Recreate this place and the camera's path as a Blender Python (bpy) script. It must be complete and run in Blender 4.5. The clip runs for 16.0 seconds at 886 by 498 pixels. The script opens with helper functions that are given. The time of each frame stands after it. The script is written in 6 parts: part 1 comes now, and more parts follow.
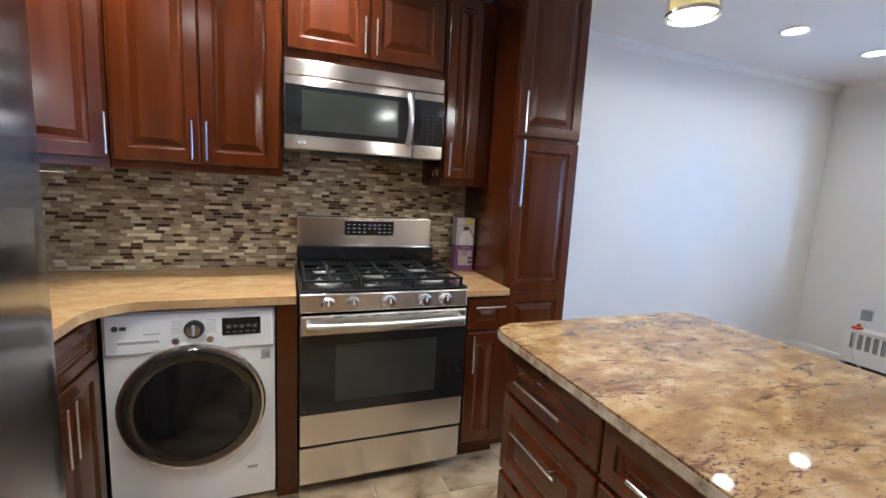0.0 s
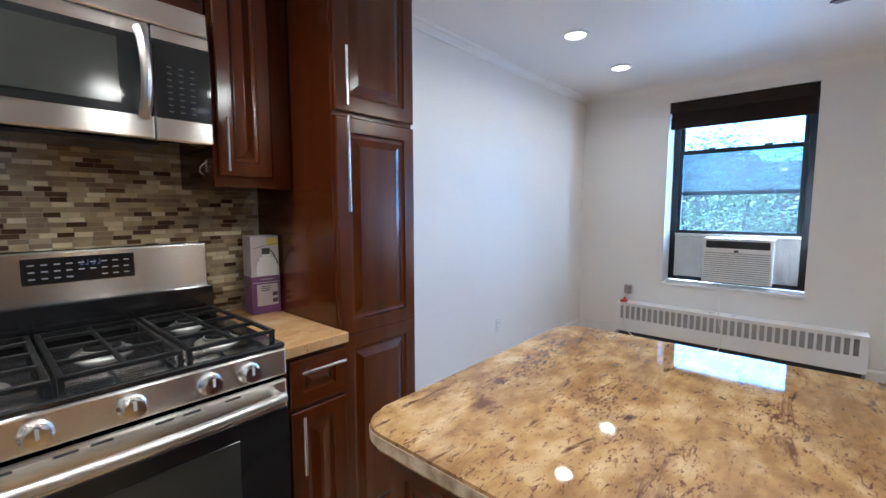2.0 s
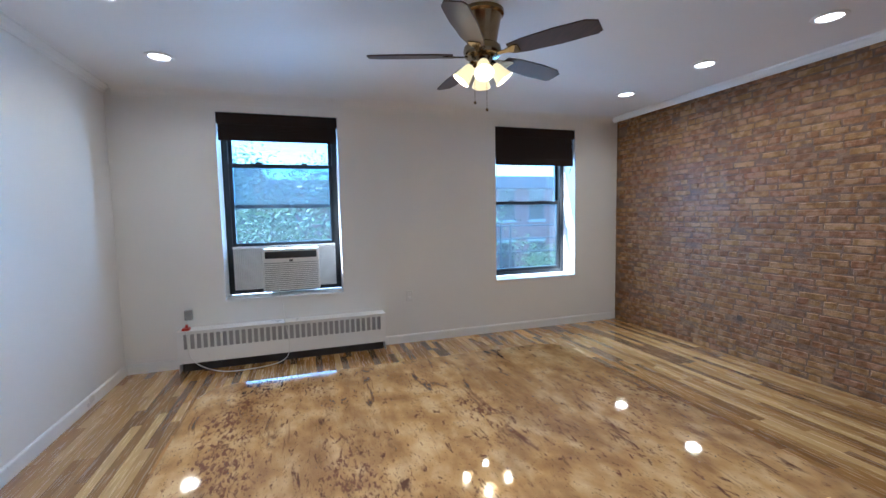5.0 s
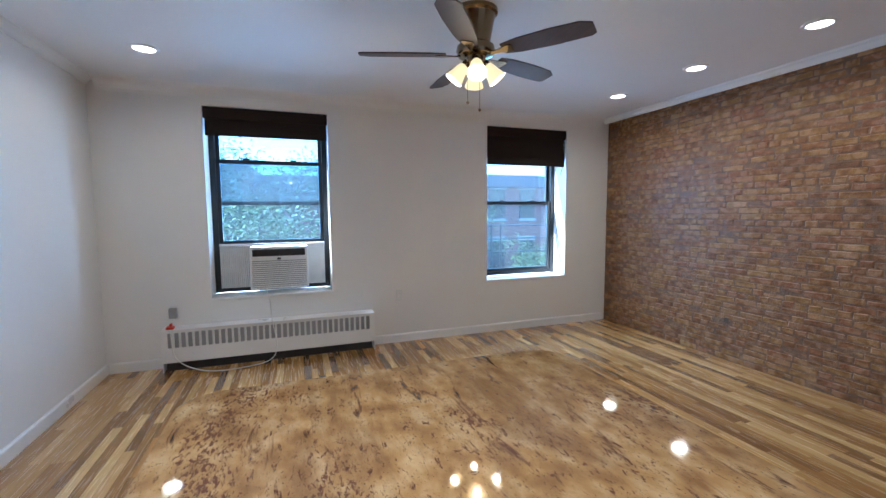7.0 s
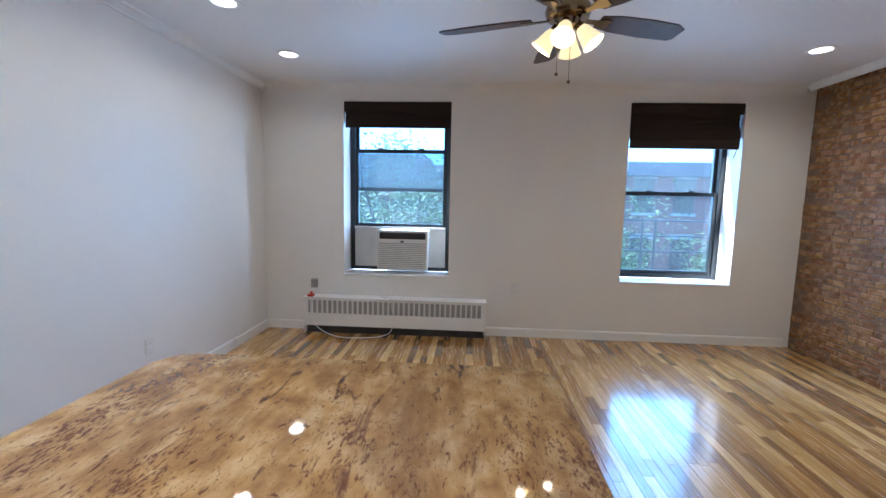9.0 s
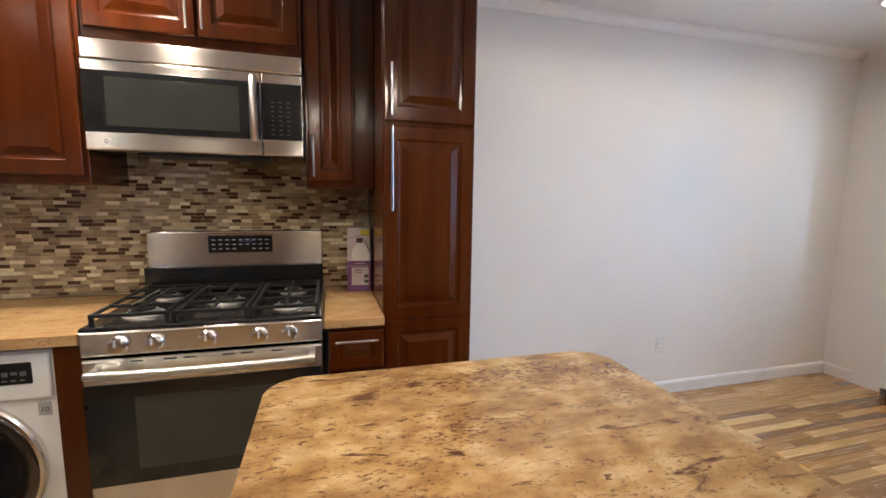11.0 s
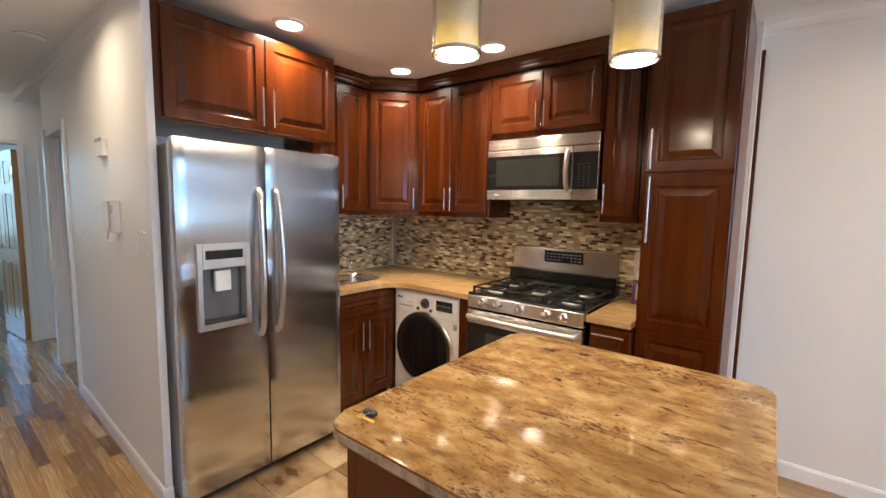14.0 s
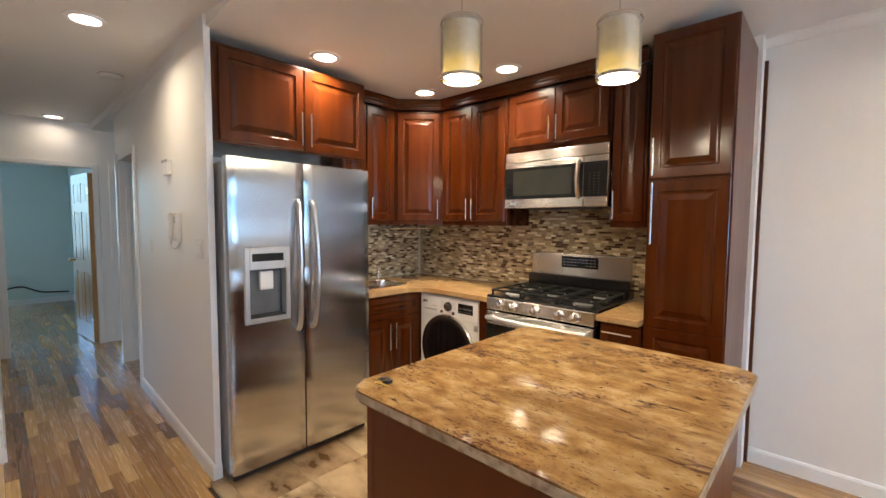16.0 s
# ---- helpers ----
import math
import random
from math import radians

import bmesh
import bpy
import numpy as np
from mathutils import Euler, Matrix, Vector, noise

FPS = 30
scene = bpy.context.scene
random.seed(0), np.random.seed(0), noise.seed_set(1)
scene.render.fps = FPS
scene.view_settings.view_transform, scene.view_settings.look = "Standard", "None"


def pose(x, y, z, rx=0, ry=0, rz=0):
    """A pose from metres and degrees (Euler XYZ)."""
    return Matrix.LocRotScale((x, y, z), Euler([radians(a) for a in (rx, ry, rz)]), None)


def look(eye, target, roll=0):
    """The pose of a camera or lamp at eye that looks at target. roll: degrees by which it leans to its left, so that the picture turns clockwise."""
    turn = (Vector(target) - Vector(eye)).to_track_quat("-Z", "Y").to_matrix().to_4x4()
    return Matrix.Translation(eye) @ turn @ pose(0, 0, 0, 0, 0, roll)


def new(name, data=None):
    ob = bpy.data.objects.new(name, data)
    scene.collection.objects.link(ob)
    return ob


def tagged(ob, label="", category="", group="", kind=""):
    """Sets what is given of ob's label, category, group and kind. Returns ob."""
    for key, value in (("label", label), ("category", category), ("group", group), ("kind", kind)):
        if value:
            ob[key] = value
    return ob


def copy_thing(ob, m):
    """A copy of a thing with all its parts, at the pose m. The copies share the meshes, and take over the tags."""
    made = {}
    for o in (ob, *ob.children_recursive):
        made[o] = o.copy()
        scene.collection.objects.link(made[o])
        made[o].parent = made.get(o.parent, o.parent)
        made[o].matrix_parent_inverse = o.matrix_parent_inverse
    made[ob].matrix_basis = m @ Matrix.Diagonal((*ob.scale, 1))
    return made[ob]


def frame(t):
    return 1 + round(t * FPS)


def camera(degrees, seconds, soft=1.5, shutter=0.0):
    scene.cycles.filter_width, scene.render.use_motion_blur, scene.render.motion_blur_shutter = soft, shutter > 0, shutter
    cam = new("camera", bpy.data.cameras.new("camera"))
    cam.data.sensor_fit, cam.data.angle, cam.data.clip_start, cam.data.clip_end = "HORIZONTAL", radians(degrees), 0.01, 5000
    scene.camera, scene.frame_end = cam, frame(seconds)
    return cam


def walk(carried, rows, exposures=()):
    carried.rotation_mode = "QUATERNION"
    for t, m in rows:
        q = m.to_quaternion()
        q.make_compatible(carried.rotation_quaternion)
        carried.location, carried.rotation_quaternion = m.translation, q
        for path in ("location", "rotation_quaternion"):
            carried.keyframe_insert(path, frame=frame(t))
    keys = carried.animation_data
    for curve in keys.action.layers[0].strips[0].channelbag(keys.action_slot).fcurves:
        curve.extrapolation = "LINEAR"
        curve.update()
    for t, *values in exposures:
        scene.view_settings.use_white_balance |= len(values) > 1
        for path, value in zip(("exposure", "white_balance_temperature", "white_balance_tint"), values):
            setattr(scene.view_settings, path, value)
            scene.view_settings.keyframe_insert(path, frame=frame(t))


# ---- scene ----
cam = camera(93.1, 16.0)
PATH = [
    (0, (1.499, 1.17, 1.394), (2.188, 3.027, 1.112), 3.0),
    (0.5, (1.513, 1.265, 1.377), (2.329, 3.076, 1.144), 2.6),
    (1, (1.517, 1.463, 1.37), (2.53, 3.176, 1.171), 1.6),
    (1.5, (1.551, 1.619, 1.351), (2.8, 3.169, 1.157), 0.8),
    (2, (1.698, 1.799, 1.341), (3.189, 3.117, 1.148), -0.1),
    (2.5, (1.816, 1.928, 1.367), (3.527, 2.94, 1.153), -0.4),
    (3, (1.866, 2.009, 1.361), (3.75, 2.649, 1.151), -0.6),
    (3.5, (1.89, 2.093, 1.344), (3.866, 2.342, 1.161), -0.7),
    (4, (1.905, 2.135, 1.331), (3.894, 2.006, 1.171), -1.3),
    (4.5, (1.906, 2.154, 1.366), (3.845, 1.694, 1.202), -1.4),
    (4.7, (1.899, 2.168, 1.361), (3.81, 1.602, 1.202), -1.4),
    (6.8, (1.947, 2.22, 1.375), (3.803, 1.492, 1.212), -0.7),
    (7, (1.928, 2.18, 1.38), (3.804, 1.51, 1.207), -0.4),
    (7.5, (1.95, 2.102, 1.386), (3.864, 1.555, 1.201), -0.2),
    (8, (1.955, 1.973, 1.368), (3.904, 1.568, 1.174), 0.5),
    (8.2, (1.973, 1.923, 1.367), (3.935, 1.587, 1.165), 0.8),
    (9.35, (2.04, 1.52, 1.369), (3.99, 1.93, 1.135), 1.2),
    (10.5, (2.366, 1.444, 1.372), (3.558, 3.029, 1.108), 1.4),
    (11, (2.319, 1.381, 1.382), (2.854, 3.292, 1.14), 0.8),
    (11.5, (2.376, 1.264, 1.386), (2.262, 3.248, 1.168), 0.6),
    (12, (2.55, 1.169, 1.42), (1.881, 3.043, 1.217), 1.3),
    (12.5, (2.667, 1.031, 1.462), (1.711, 2.776, 1.261), 1.4),
    (13, (2.762, 0.912, 1.474), (1.687, 2.586, 1.277), 1.1),
    (13.5, (2.89, 0.815, 1.482), (1.728, 2.43, 1.282), 1.0),
    (14, (3.058, 0.762, 1.489), (1.827, 2.325, 1.286), 1.1),
    (14.5, (3.194, 0.711, 1.472), (1.905, 2.229, 1.282), 1.0),
    (15, (3.244, 0.679, 1.468), (1.908, 2.157, 1.292), 0.9),
    (15.5, (3.261, 0.666, 1.462), (1.9, 2.124, 1.311), 0.6),
    (16, (3.264, 0.655, 1.438), (1.906, 2.117, 1.31), 0.4),
]
EXPOSURES = [(0.0, 3.92, 4900, 8), (1.5, 3.85, 4900, 8), (2.5, 3.72, 4850, 8), (3.5, 3.48, 4850, 8), (8.0, 3.42, 4950, 9), (10.5, 3.45, 5550, 12), (11.0, 3.75, 5800, 13), (11.5, 3.98, 6050, 14), (12.2, 4.2, 6350, 15), (13.0, 4.18, 6400, 15), (13.5, 4.05, 6450, 15), (16.0, 3.95, 6500, 13)]
walk(cam, [(t, look(eye, target, roll)) for t, eye, target, roll in PATH], EXPOSURES)
SKY, LIVING_W, KITCHEN_W, HALL_W, REAR_W, PENDANT_W, FAN_W, WINDOW_W = 0.15, 0.25, 0.50, 0.50, 0.06, 0.48, 0.75, 6.0

# world, sun, lamps
CEIL = 2.507


def ceil_z(x, y):
    """The ceiling dips gently over the kitchen."""
    def ease(u):
        u = min(1.0, max(0.0, u))
        return u * u * (3 - 2 * u)
    near = ease((y - 1.15) / 0.6)
    hall = ease((1.25 - x) / 0.4)
    return CEIL - 0.062 * ease((3.3 - x) / 1.0) * (near + ((1.0 if y > 1.46 else 0.0) - near) * hall)


world = bpy.data.worlds.new("sky")
scene.world = world
world.use_nodes = True
wn, wl = world.node_tree.nodes, world.node_tree.links
sky = wn.new("ShaderNodeTexSky")
sky.sky_type, sky.sun_disc = "NISHITA", False
sky.sun_elevation, sky.sun_rotation = radians(48), radians(18.8)
wl.new(sky.outputs[0], wn["Background"].inputs[0])
wn["Background"].inputs[1].default_value = SKY

sun = new("sun", bpy.data.lights.new("sun", "SUN"))
sun.data.energy, sun.data.angle, sun.data.color = 2.5, radians(0.5), (1.0, 0.95, 0.88)
sun.matrix_world = look((7.5, 22.0, 25.7), (0, 0, 0))

RECESSED = [(4.516, 3.089, LIVING_W), (5.398, 3.089, LIVING_W), (3.634, 3.089, LIVING_W), (5.33, -0.868, LIVING_W * 1.65), (4.481, -0.868, LIVING_W * 1.65),
            (3.655, -0.875, LIVING_W * 1.65), (0.93, 2.095, KITCHEN_W * 2.05), (1.648, 3.0, KITCHEN_W * 1.8), (0.882, 3.0, KITCHEN_W * 1.35), (0.288, 1.045, HALL_W), (-2.735, 1.145, REAR_W)]


def lamp(name, kind, m, watts, size, color):
    ob = new(name, bpy.data.lights.new(name, kind))
    ob.data.energy, ob.data.color = watts, color
    if kind == "AREA":
        ob.data.shape, ob.data.size = "DISK", size
    else:
        ob.data.shadow_soft_size = size
    ob.matrix_world = m
    return ob


WARM = (1.0, 0.83, 0.58)
for x, y, watts in RECESSED:
    spot = lamp("recessed_lamp", "AREA", pose(x, y, ceil_z(x, y) - 0.012), watts, 0.10, WARM)
    spot.data.spread = radians(145 if y > 2 and x < 2 else 155)

# daylight from the sky, falling in through the two windows from above
for y, share in ((2.366, 0.75), (-0.418, 1.0)):
    pane = lamp("window_daylight", "AREA", pose(7.25, y, 1.95, 0, 83, 0), WINDOW_W * share * 1.8 * 2.7, 1.8, (0.62, 0.81, 1.0))
    pane.data.shape, pane.data.size_y = "RECTANGLE", 2.7
for y, wide, share in ((-0.25, 2.0, 0.65), (2.68, 1.2, 1.8)):
    pane = lamp("rear_window_daylight", "AREA", pose(-7.1, y, 1.7, 0, -83, 0), share * wide * 1.8, 1.8, (0.66, 0.84, 1.0))
    pane.data.shape, pane.data.size_y = "RECTANGLE", wide

# materials
def material(name, colors, rough=0.5, metal=0.0, scale=6.0, stretch=(1, 1, 1), bump=0.0, bump_scale=60.0, coat=0.0,
             rand=None, island=None, rough_var=0.08, detail=5.0, turn=(0, 0, 0), spec=0.5, stops=None):
    """Noise between the colours at two scales, with relief; rand or island: colours picked piece by piece."""
    m = bpy.data.materials.new(name)
    m.use_nodes = True
    n, l = m.node_tree.nodes, m.node_tree.links
    b = n["Principled BSDF"]
    co = n.new("ShaderNodeTexCoord")
    mp = n.new("ShaderNodeMapping")
    mp.inputs["Scale"].default_value = stretch
    mp.inputs["Rotation"].default_value = [radians(a) for a in turn]
    l.new(co.outputs["Object"], mp.inputs[0])
    vec = mp.outputs[0]
    no = n.new("ShaderNodeTexNoise")
    no.inputs["Scale"].default_value, no.inputs["Detail"].default_value = scale, detail
    src = None
    if rand or island:
        if rand:
            src = n.new("ShaderNodeObjectInfo").outputs["Random"]
        else:
            src = n.new("ShaderNodeNewGeometry").outputs["Random Per Island"]
        off = n.new("ShaderNodeVectorMath")
        off.operation = "ADD"
        sc = n.new("ShaderNodeMath")
        sc.operation, sc.inputs[1].default_value = "MULTIPLY", 37.0
        l.new(src, sc.inputs[0])
        l.new(vec, off.inputs[0])
        l.new(sc.outputs[0], off.inputs[1])
        vec = off.outputs[0]
    l.new(vec, no.inputs["Vector"])
    ramp = n.new("ShaderNodeValToRGB")
    els = ramp.color_ramp.elements
    stops = stops or [0.3 + 0.4 * i / max(1, len(colors) - 1) for i in range(len(colors))]
    while len(els) < len(colors):
        els.new(0.5)
    for e, p, c in zip(els, stops, colors):
        e.position, e.color = p, (*c, 1)
    l.new(no.outputs["Fac"], ramp.inputs[0])
    color = ramp.outputs[0]
    if src is not None:
        pick = n.new("ShaderNodeValToRGB")
        pick.color_ramp.interpolation = "CONSTANT"
        pe = pick.color_ramp.elements
        tones = rand or island
        while len(pe) < len(tones):
            pe.new(0.5)
        for i, c in enumerate(tones):
            pe[i].position, pe[i].color = i / len(tones), (*c, 1)
        l.new(src, pick.inputs[0])
        mix = n.new("ShaderNodeMix")
        mix.data_type, mix.blend_type = "RGBA", "MULTIPLY"
        mix.inputs["Factor"].default_value = 1.0
        l.new(pick.outputs[0], mix.inputs["A"])
        l.new(color, mix.inputs["B"])
        color = mix.outputs["Result"]
    l.new(color, b.inputs["Base Color"])
    b.inputs["Metallic"].default_value = metal
    b.inputs["Coat Weight"].default_value = coat
    b.inputs["Coat Roughness"].default_value = 0.12
    b.inputs["Specular IOR Level"].default_value = spec
    rr = n.new("ShaderNodeMapRange")
    rr.inputs["To Min"].default_value, rr.inputs["To Max"].default_value = max(0.02, rough - rough_var), min(1, rough + rough_var)
    l.new(no.outputs["Fac"], rr.inputs["Value"])
    l.new(rr.outputs[0], b.inputs["Roughness"])
    if bump:
        fine = n.new("ShaderNodeTexNoise")
        fine.inputs["Scale"].default_value, fine.inputs["Detail"].default_value = bump_scale, 4.0
        l.new(vec, fine.inputs["Vector"])
        bp = n.new("ShaderNodeBump")
        bp.inputs["Strength"].default_value, bp.inputs["Distance"].default_value = bump, 0.01
        l.new(fine.outputs["Fac"], bp.inputs["Height"])
        l.new(bp.outputs[0], b.inputs["Normal"])
    return m


def glow(name, color, strength, base=(0.9, 0.9, 0.88)):
    m = bpy.data.materials.new(name)
    m.use_nodes = True
    b = m.node_tree.nodes["Principled BSDF"]
    b.inputs["Base Color"].default_value = (*base, 1)
    b.inputs["Emission Color"].default_value = (*color, 1)
    b.inputs["Emission Strength"].default_value = strength
    return m


def glass(name, color=(1, 1, 1), rough=0.0, haze=0.0):
    m = bpy.data.materials.new(name)
    m.use_nodes = True
    n, l = m.node_tree.nodes, m.node_tree.links
    n.remove(n["Principled BSDF"])
    tr, gl, mx, fr = (n.new("ShaderNodeBsdfTransparent"), n.new("ShaderNodeBsdfGlossy"), n.new("ShaderNodeMixShader"), n.new("ShaderNodeFresnel"))
    tr.inputs[0].default_value = (*color, 1)
    gl.inputs["Roughness"].default_value = rough
    fr.inputs["IOR"].default_value = 1.45
    dust, film = n.new("ShaderNodeBsdfTranslucent"), n.new("ShaderNodeMixShader")
    dust.inputs[0].default_value = (0.82, 0.86, 0.86, 1)
    no = n.new("ShaderNodeTexNoise")
    no.inputs["Scale"].default_value, no.inputs["Detail"].default_value = 3.0, 6.0
    rg = n.new("ShaderNodeMapRange")
    rg.inputs["To Min"].default_value, rg.inputs["To Max"].default_value = haze * 0.6, haze * 1.4
    l.new(no.outputs["Fac"], rg.inputs["Value"])
    l.new(rg.outputs[0], film.inputs[0])
    l.new(tr.outputs[0], film.inputs[1])
    l.new(dust.outputs[0], film.inputs[2])
    l.new(fr.outputs[0], mx.inputs[0])
    l.new(film.outputs[0], mx.inputs[1])
    l.new(gl.outputs[0], mx.inputs[2])
    l.new(mx.outputs[0], n["Material Output"].inputs[0])
    return m


def granite(name, angle, tones, vein, fleck):
    """Polished stone: cloudy ground, long thin veins broken up, and dark flecks."""
    m = material(name, tones, 0.045, scale=13.0, stretch=(1.0, 1.6, 1.5), turn=(0, 0, angle), detail=9, rough_var=0.02)
    n, l = m.node_tree.nodes, m.node_tree.links
    b = n["Principled BSDF"]
    ground = b.inputs["Base Color"].links[0].from_socket
    co = n.new("ShaderNodeTexCoord")

    def layer(color_in, scale, stretch, lo, hi, colour, detail, lacun=2.0):
        mp = n.new("ShaderNodeMapping")
        mp.inputs["Scale"].default_value, mp.inputs["Rotation"].default_value = stretch, (0, 0, radians(angle))
        no = n.new("ShaderNodeTexNoise")
        no.inputs["Scale"].default_value, no.inputs["Detail"].default_value, no.inputs["Roughness"].default_value = scale, detail, 0.68
        no.inputs["Distortion"].default_value = 0.7
        rg = n.new("ShaderNodeMapRange")
        rg.inputs["From Min"].default_value, rg.inputs["From Max"].default_value = lo, hi
        mx = n.new("ShaderNodeMix")
        mx.data_type = "RGBA"
        mx.inputs["B"].default_value = (*colour, 1)
        l.new(co.outputs["Object"], mp.inputs[0])
        l.new(mp.outputs[0], no.inputs["Vector"])
        l.new(no.outputs["Fac"], rg.inputs["Value"])
        l.new(rg.outputs[0], mx.inputs["Factor"])
        l.new(color_in, mx.inputs["A"])
        return mx.outputs["Result"]

    def flecks(color_in, scale, stretch, lo, hi, colour):
        """Small drawn-out flecks that gather in drifts."""
        parts = []
        for sc, st, dt in ((scale, stretch, 4), (2.3, 2.4, 4)):
            mp = n.new("ShaderNodeMapping")
            mp.inputs["Scale"].default_value, mp.inputs["Rotation"].default_value = (1.0, st, 1.5), (0, 0, radians(angle))
            mp.inputs["Location"].default_value = (scale, 0.3 * scale, 0)
            no = n.new("ShaderNodeTexNoise")
            no.inputs["Scale"].default_value, no.inputs["Detail"].default_value, no.inputs["Distortion"].default_value = sc, dt, 0.5
            l.new(co.outputs["Object"], mp.inputs[0])
            l.new(mp.outputs[0], no.inputs["Vector"])
            parts.append(no.outputs["Fac"])
        ad = n.new("ShaderNodeMix")
        ad.inputs["Factor"].default_value = 0.48
        l.new(parts[0], ad.inputs["A"])
        l.new(parts[1], ad.inputs["B"])
        rg = n.new("ShaderNodeMapRange")
        rg.inputs["From Min"].default_value, rg.inputs["From Max"].default_value = lo, hi
        l.new(ad.outputs["Result"], rg.inputs["Value"])
        mx = n.new("ShaderNodeMix")
        mx.data_type = "RGBA"
        mx.inputs["B"].default_value = (*colour, 1)
        l.new(rg.outputs[0], mx.inputs["Factor"])
        l.new(color_in, mx.inputs["A"])
        return mx.outputs["Result"]
    c = layer(ground, 1.7, (1.0, 2.4, 2), 0.47, 0.68, [0.35 * v + 0.65 * t for v, t in zip(vein, tones[0])], 10)
    c = layer(c, 2.1, (1.0, 3.8, 1), 0.575, 0.65, [1.3 * v for v in vein], 12)
    c = layer(c, 5.5, (1.0, 4.2, 1), 0.58, 0.65, vein, 12)
    c = flecks(c, 70.0, 2.2, 0.55, 0.62, [1.4 * v for v in vein])
    c = layer(c, 26.0, (1.0, 2.6, 1), 0.585, 0.655, [1.1 * v for v in vein], 7)
    c = layer(c, 140.0, (1.0, 1.5, 1), 0.66, 0.71, fleck, 2)
    l.new(c, b.inputs["Base Color"])
    return m


PAINT = material("white_paint", [(0.80, 0.79, 0.77), (0.84, 0.83, 0.81)], 0.45, scale=1.2, bump=0.06, bump_scale=35)
CEIL_PAINT = material("ceiling_paint", [(0.78, 0.77, 0.76), (0.82, 0.81, 0.80)], 0.6, scale=0.8, bump=0.05, bump_scale=25)
TRIM = material("gloss_white_trim", [(0.82, 0.82, 0.81), (0.86, 0.86, 0.85)], 0.3, scale=4, bump=0.03, bump_scale=40)
# white bedroom walls: the blue cast of their daylight is mixed into this colour
DAYLIT_PAINT = material("daylight_tinted_paint", [(0.66, 0.78, 0.75), (0.70, 0.82, 0.79)], 0.5, scale=1.0, bump=0.05, bump_scale=30)
CHERRY = material("cherry_stained_wood", [(0.047, 0.0092, 0.0014), (0.066, 0.0136, 0.0019), (0.086, 0.0190, 0.0026)], 0.21, scale=2.2,
                  stretch=(6, 6, 0.6), bump=0.004, bump_scale=30, coat=0.15, spec=0.42, detail=8)
CHERRY_H = material("cherry_stained_wood_level", [(0.047, 0.0092, 0.0014), (0.066, 0.0136, 0.0019), (0.086, 0.0190, 0.0026)], 0.21, scale=2.2,
                    stretch=(0.6, 6, 6), bump=0.004, bump_scale=30, coat=0.15, spec=0.42, detail=8)
PANEL_RED = material("smooth_red_brown_panel", [(0.080, 0.013, 0.005), (0.10, 0.018, 0.0065)], 0.36, scale=3, stretch=(4, 4, 0.5), bump=0.01, coat=0.2)
STEEL = material("brushed_stainless_steel", [(0.70, 0.69, 0.66), (0.78, 0.77, 0.74)], 0.25, 1.0, scale=3, stretch=(1, 1, 90), rough_var=0.0)
STEEL_BAR = material("satin_steel_bar", [(0.60, 0.59, 0.57), (0.68, 0.67, 0.65)], 0.33, 1.0, scale=8, rough_var=0.03)
STEEL_FRIDGE = material("brushed_steel_door", [(0.52, 0.53, 0.54), (0.60, 0.61, 0.62)], 0.165, 1.0, scale=1.2, stretch=(0.3, 2.0, 1.5),
                        bump=0.15, bump_scale=1.6, rough_var=0.01)
for met, amount, way in ((STEEL, 0.9, (0, 0, 1)), (STEEL_FRIDGE, 1.0, (0, 1, 0))):
    nn, ll = met.node_tree.nodes, met.node_tree.links
    along = nn.new("ShaderNodeCombineXYZ")
    for k in range(3):
        along.inputs[k].default_value = way[k]
    nn["Principled BSDF"].inputs["Anisotropic"].default_value = amount
    ll.new(along.outputs[0], nn["Principled BSDF"].inputs["Tangent"])
DULL_ALU = material("dull_cast_aluminium", [(0.34, 0.33, 0.31), (0.46, 0.45, 0.43)], 0.5, 1.0, scale=25, bump=0.05)
CHROME = material("satin_chrome", [(0.72, 0.71, 0.69), (0.80, 0.79, 0.77)], 0.2, 1.0, scale=20)
BRONZE = material("antique_bronze", [(0.22, 0.165, 0.095), (0.32, 0.245, 0.145)], 0.16, 1.0, scale=9)
BLACK = material("black_enamel", [(0.012, 0.012, 0.013), (0.02, 0.02, 0.021)], 0.16, scale=10, coat=0.5)
IRON = material("cast_iron", [(0.010, 0.010, 0.010), (0.018, 0.018, 0.018)], 0.5, scale=30, bump=0.1, bump_scale=120, spec=0.15)
DARK_GLASS = material("dark_glass", [(0.012, 0.013, 0.014), (0.018, 0.019, 0.02)], 0.06, scale=3, rough_var=0.02)
DOOR_GLASS = material("smoked_door_glass", [(0.006, 0.006, 0.008), (0.012, 0.012, 0.014)], 0.06, scale=3, rough_var=0.02, spec=0.4)
SMOKED = material("smoked_chrome_plastic", [(0.085, 0.078, 0.070), (0.115, 0.105, 0.095)], 0.10, 0.85, scale=3, rough_var=0.03)
OVEN_GLASS = material("tinted_oven_glass", [(0.032, 0.034, 0.030), (0.045, 0.047, 0.042)], 0.13, scale=3, rough_var=0.03)
WHITE_ENAMEL = material("white_enamel", [(0.84, 0.85, 0.86), (0.88, 0.89, 0.90)], 0.22, scale=4, coat=0.3)
PLASTIC = material("white_plastic", [(0.72, 0.72, 0.70), (0.78, 0.78, 0.76)], 0.4, scale=10)
GREY_PLASTIC = material("grey_plastic", [(0.28, 0.28, 0.28), (0.35, 0.35, 0.35)], 0.4, scale=10)
MID_GREY = material("shaded_grey_plastic", [(0.10, 0.10, 0.10), (0.14, 0.14, 0.14)], 0.35, scale=10)
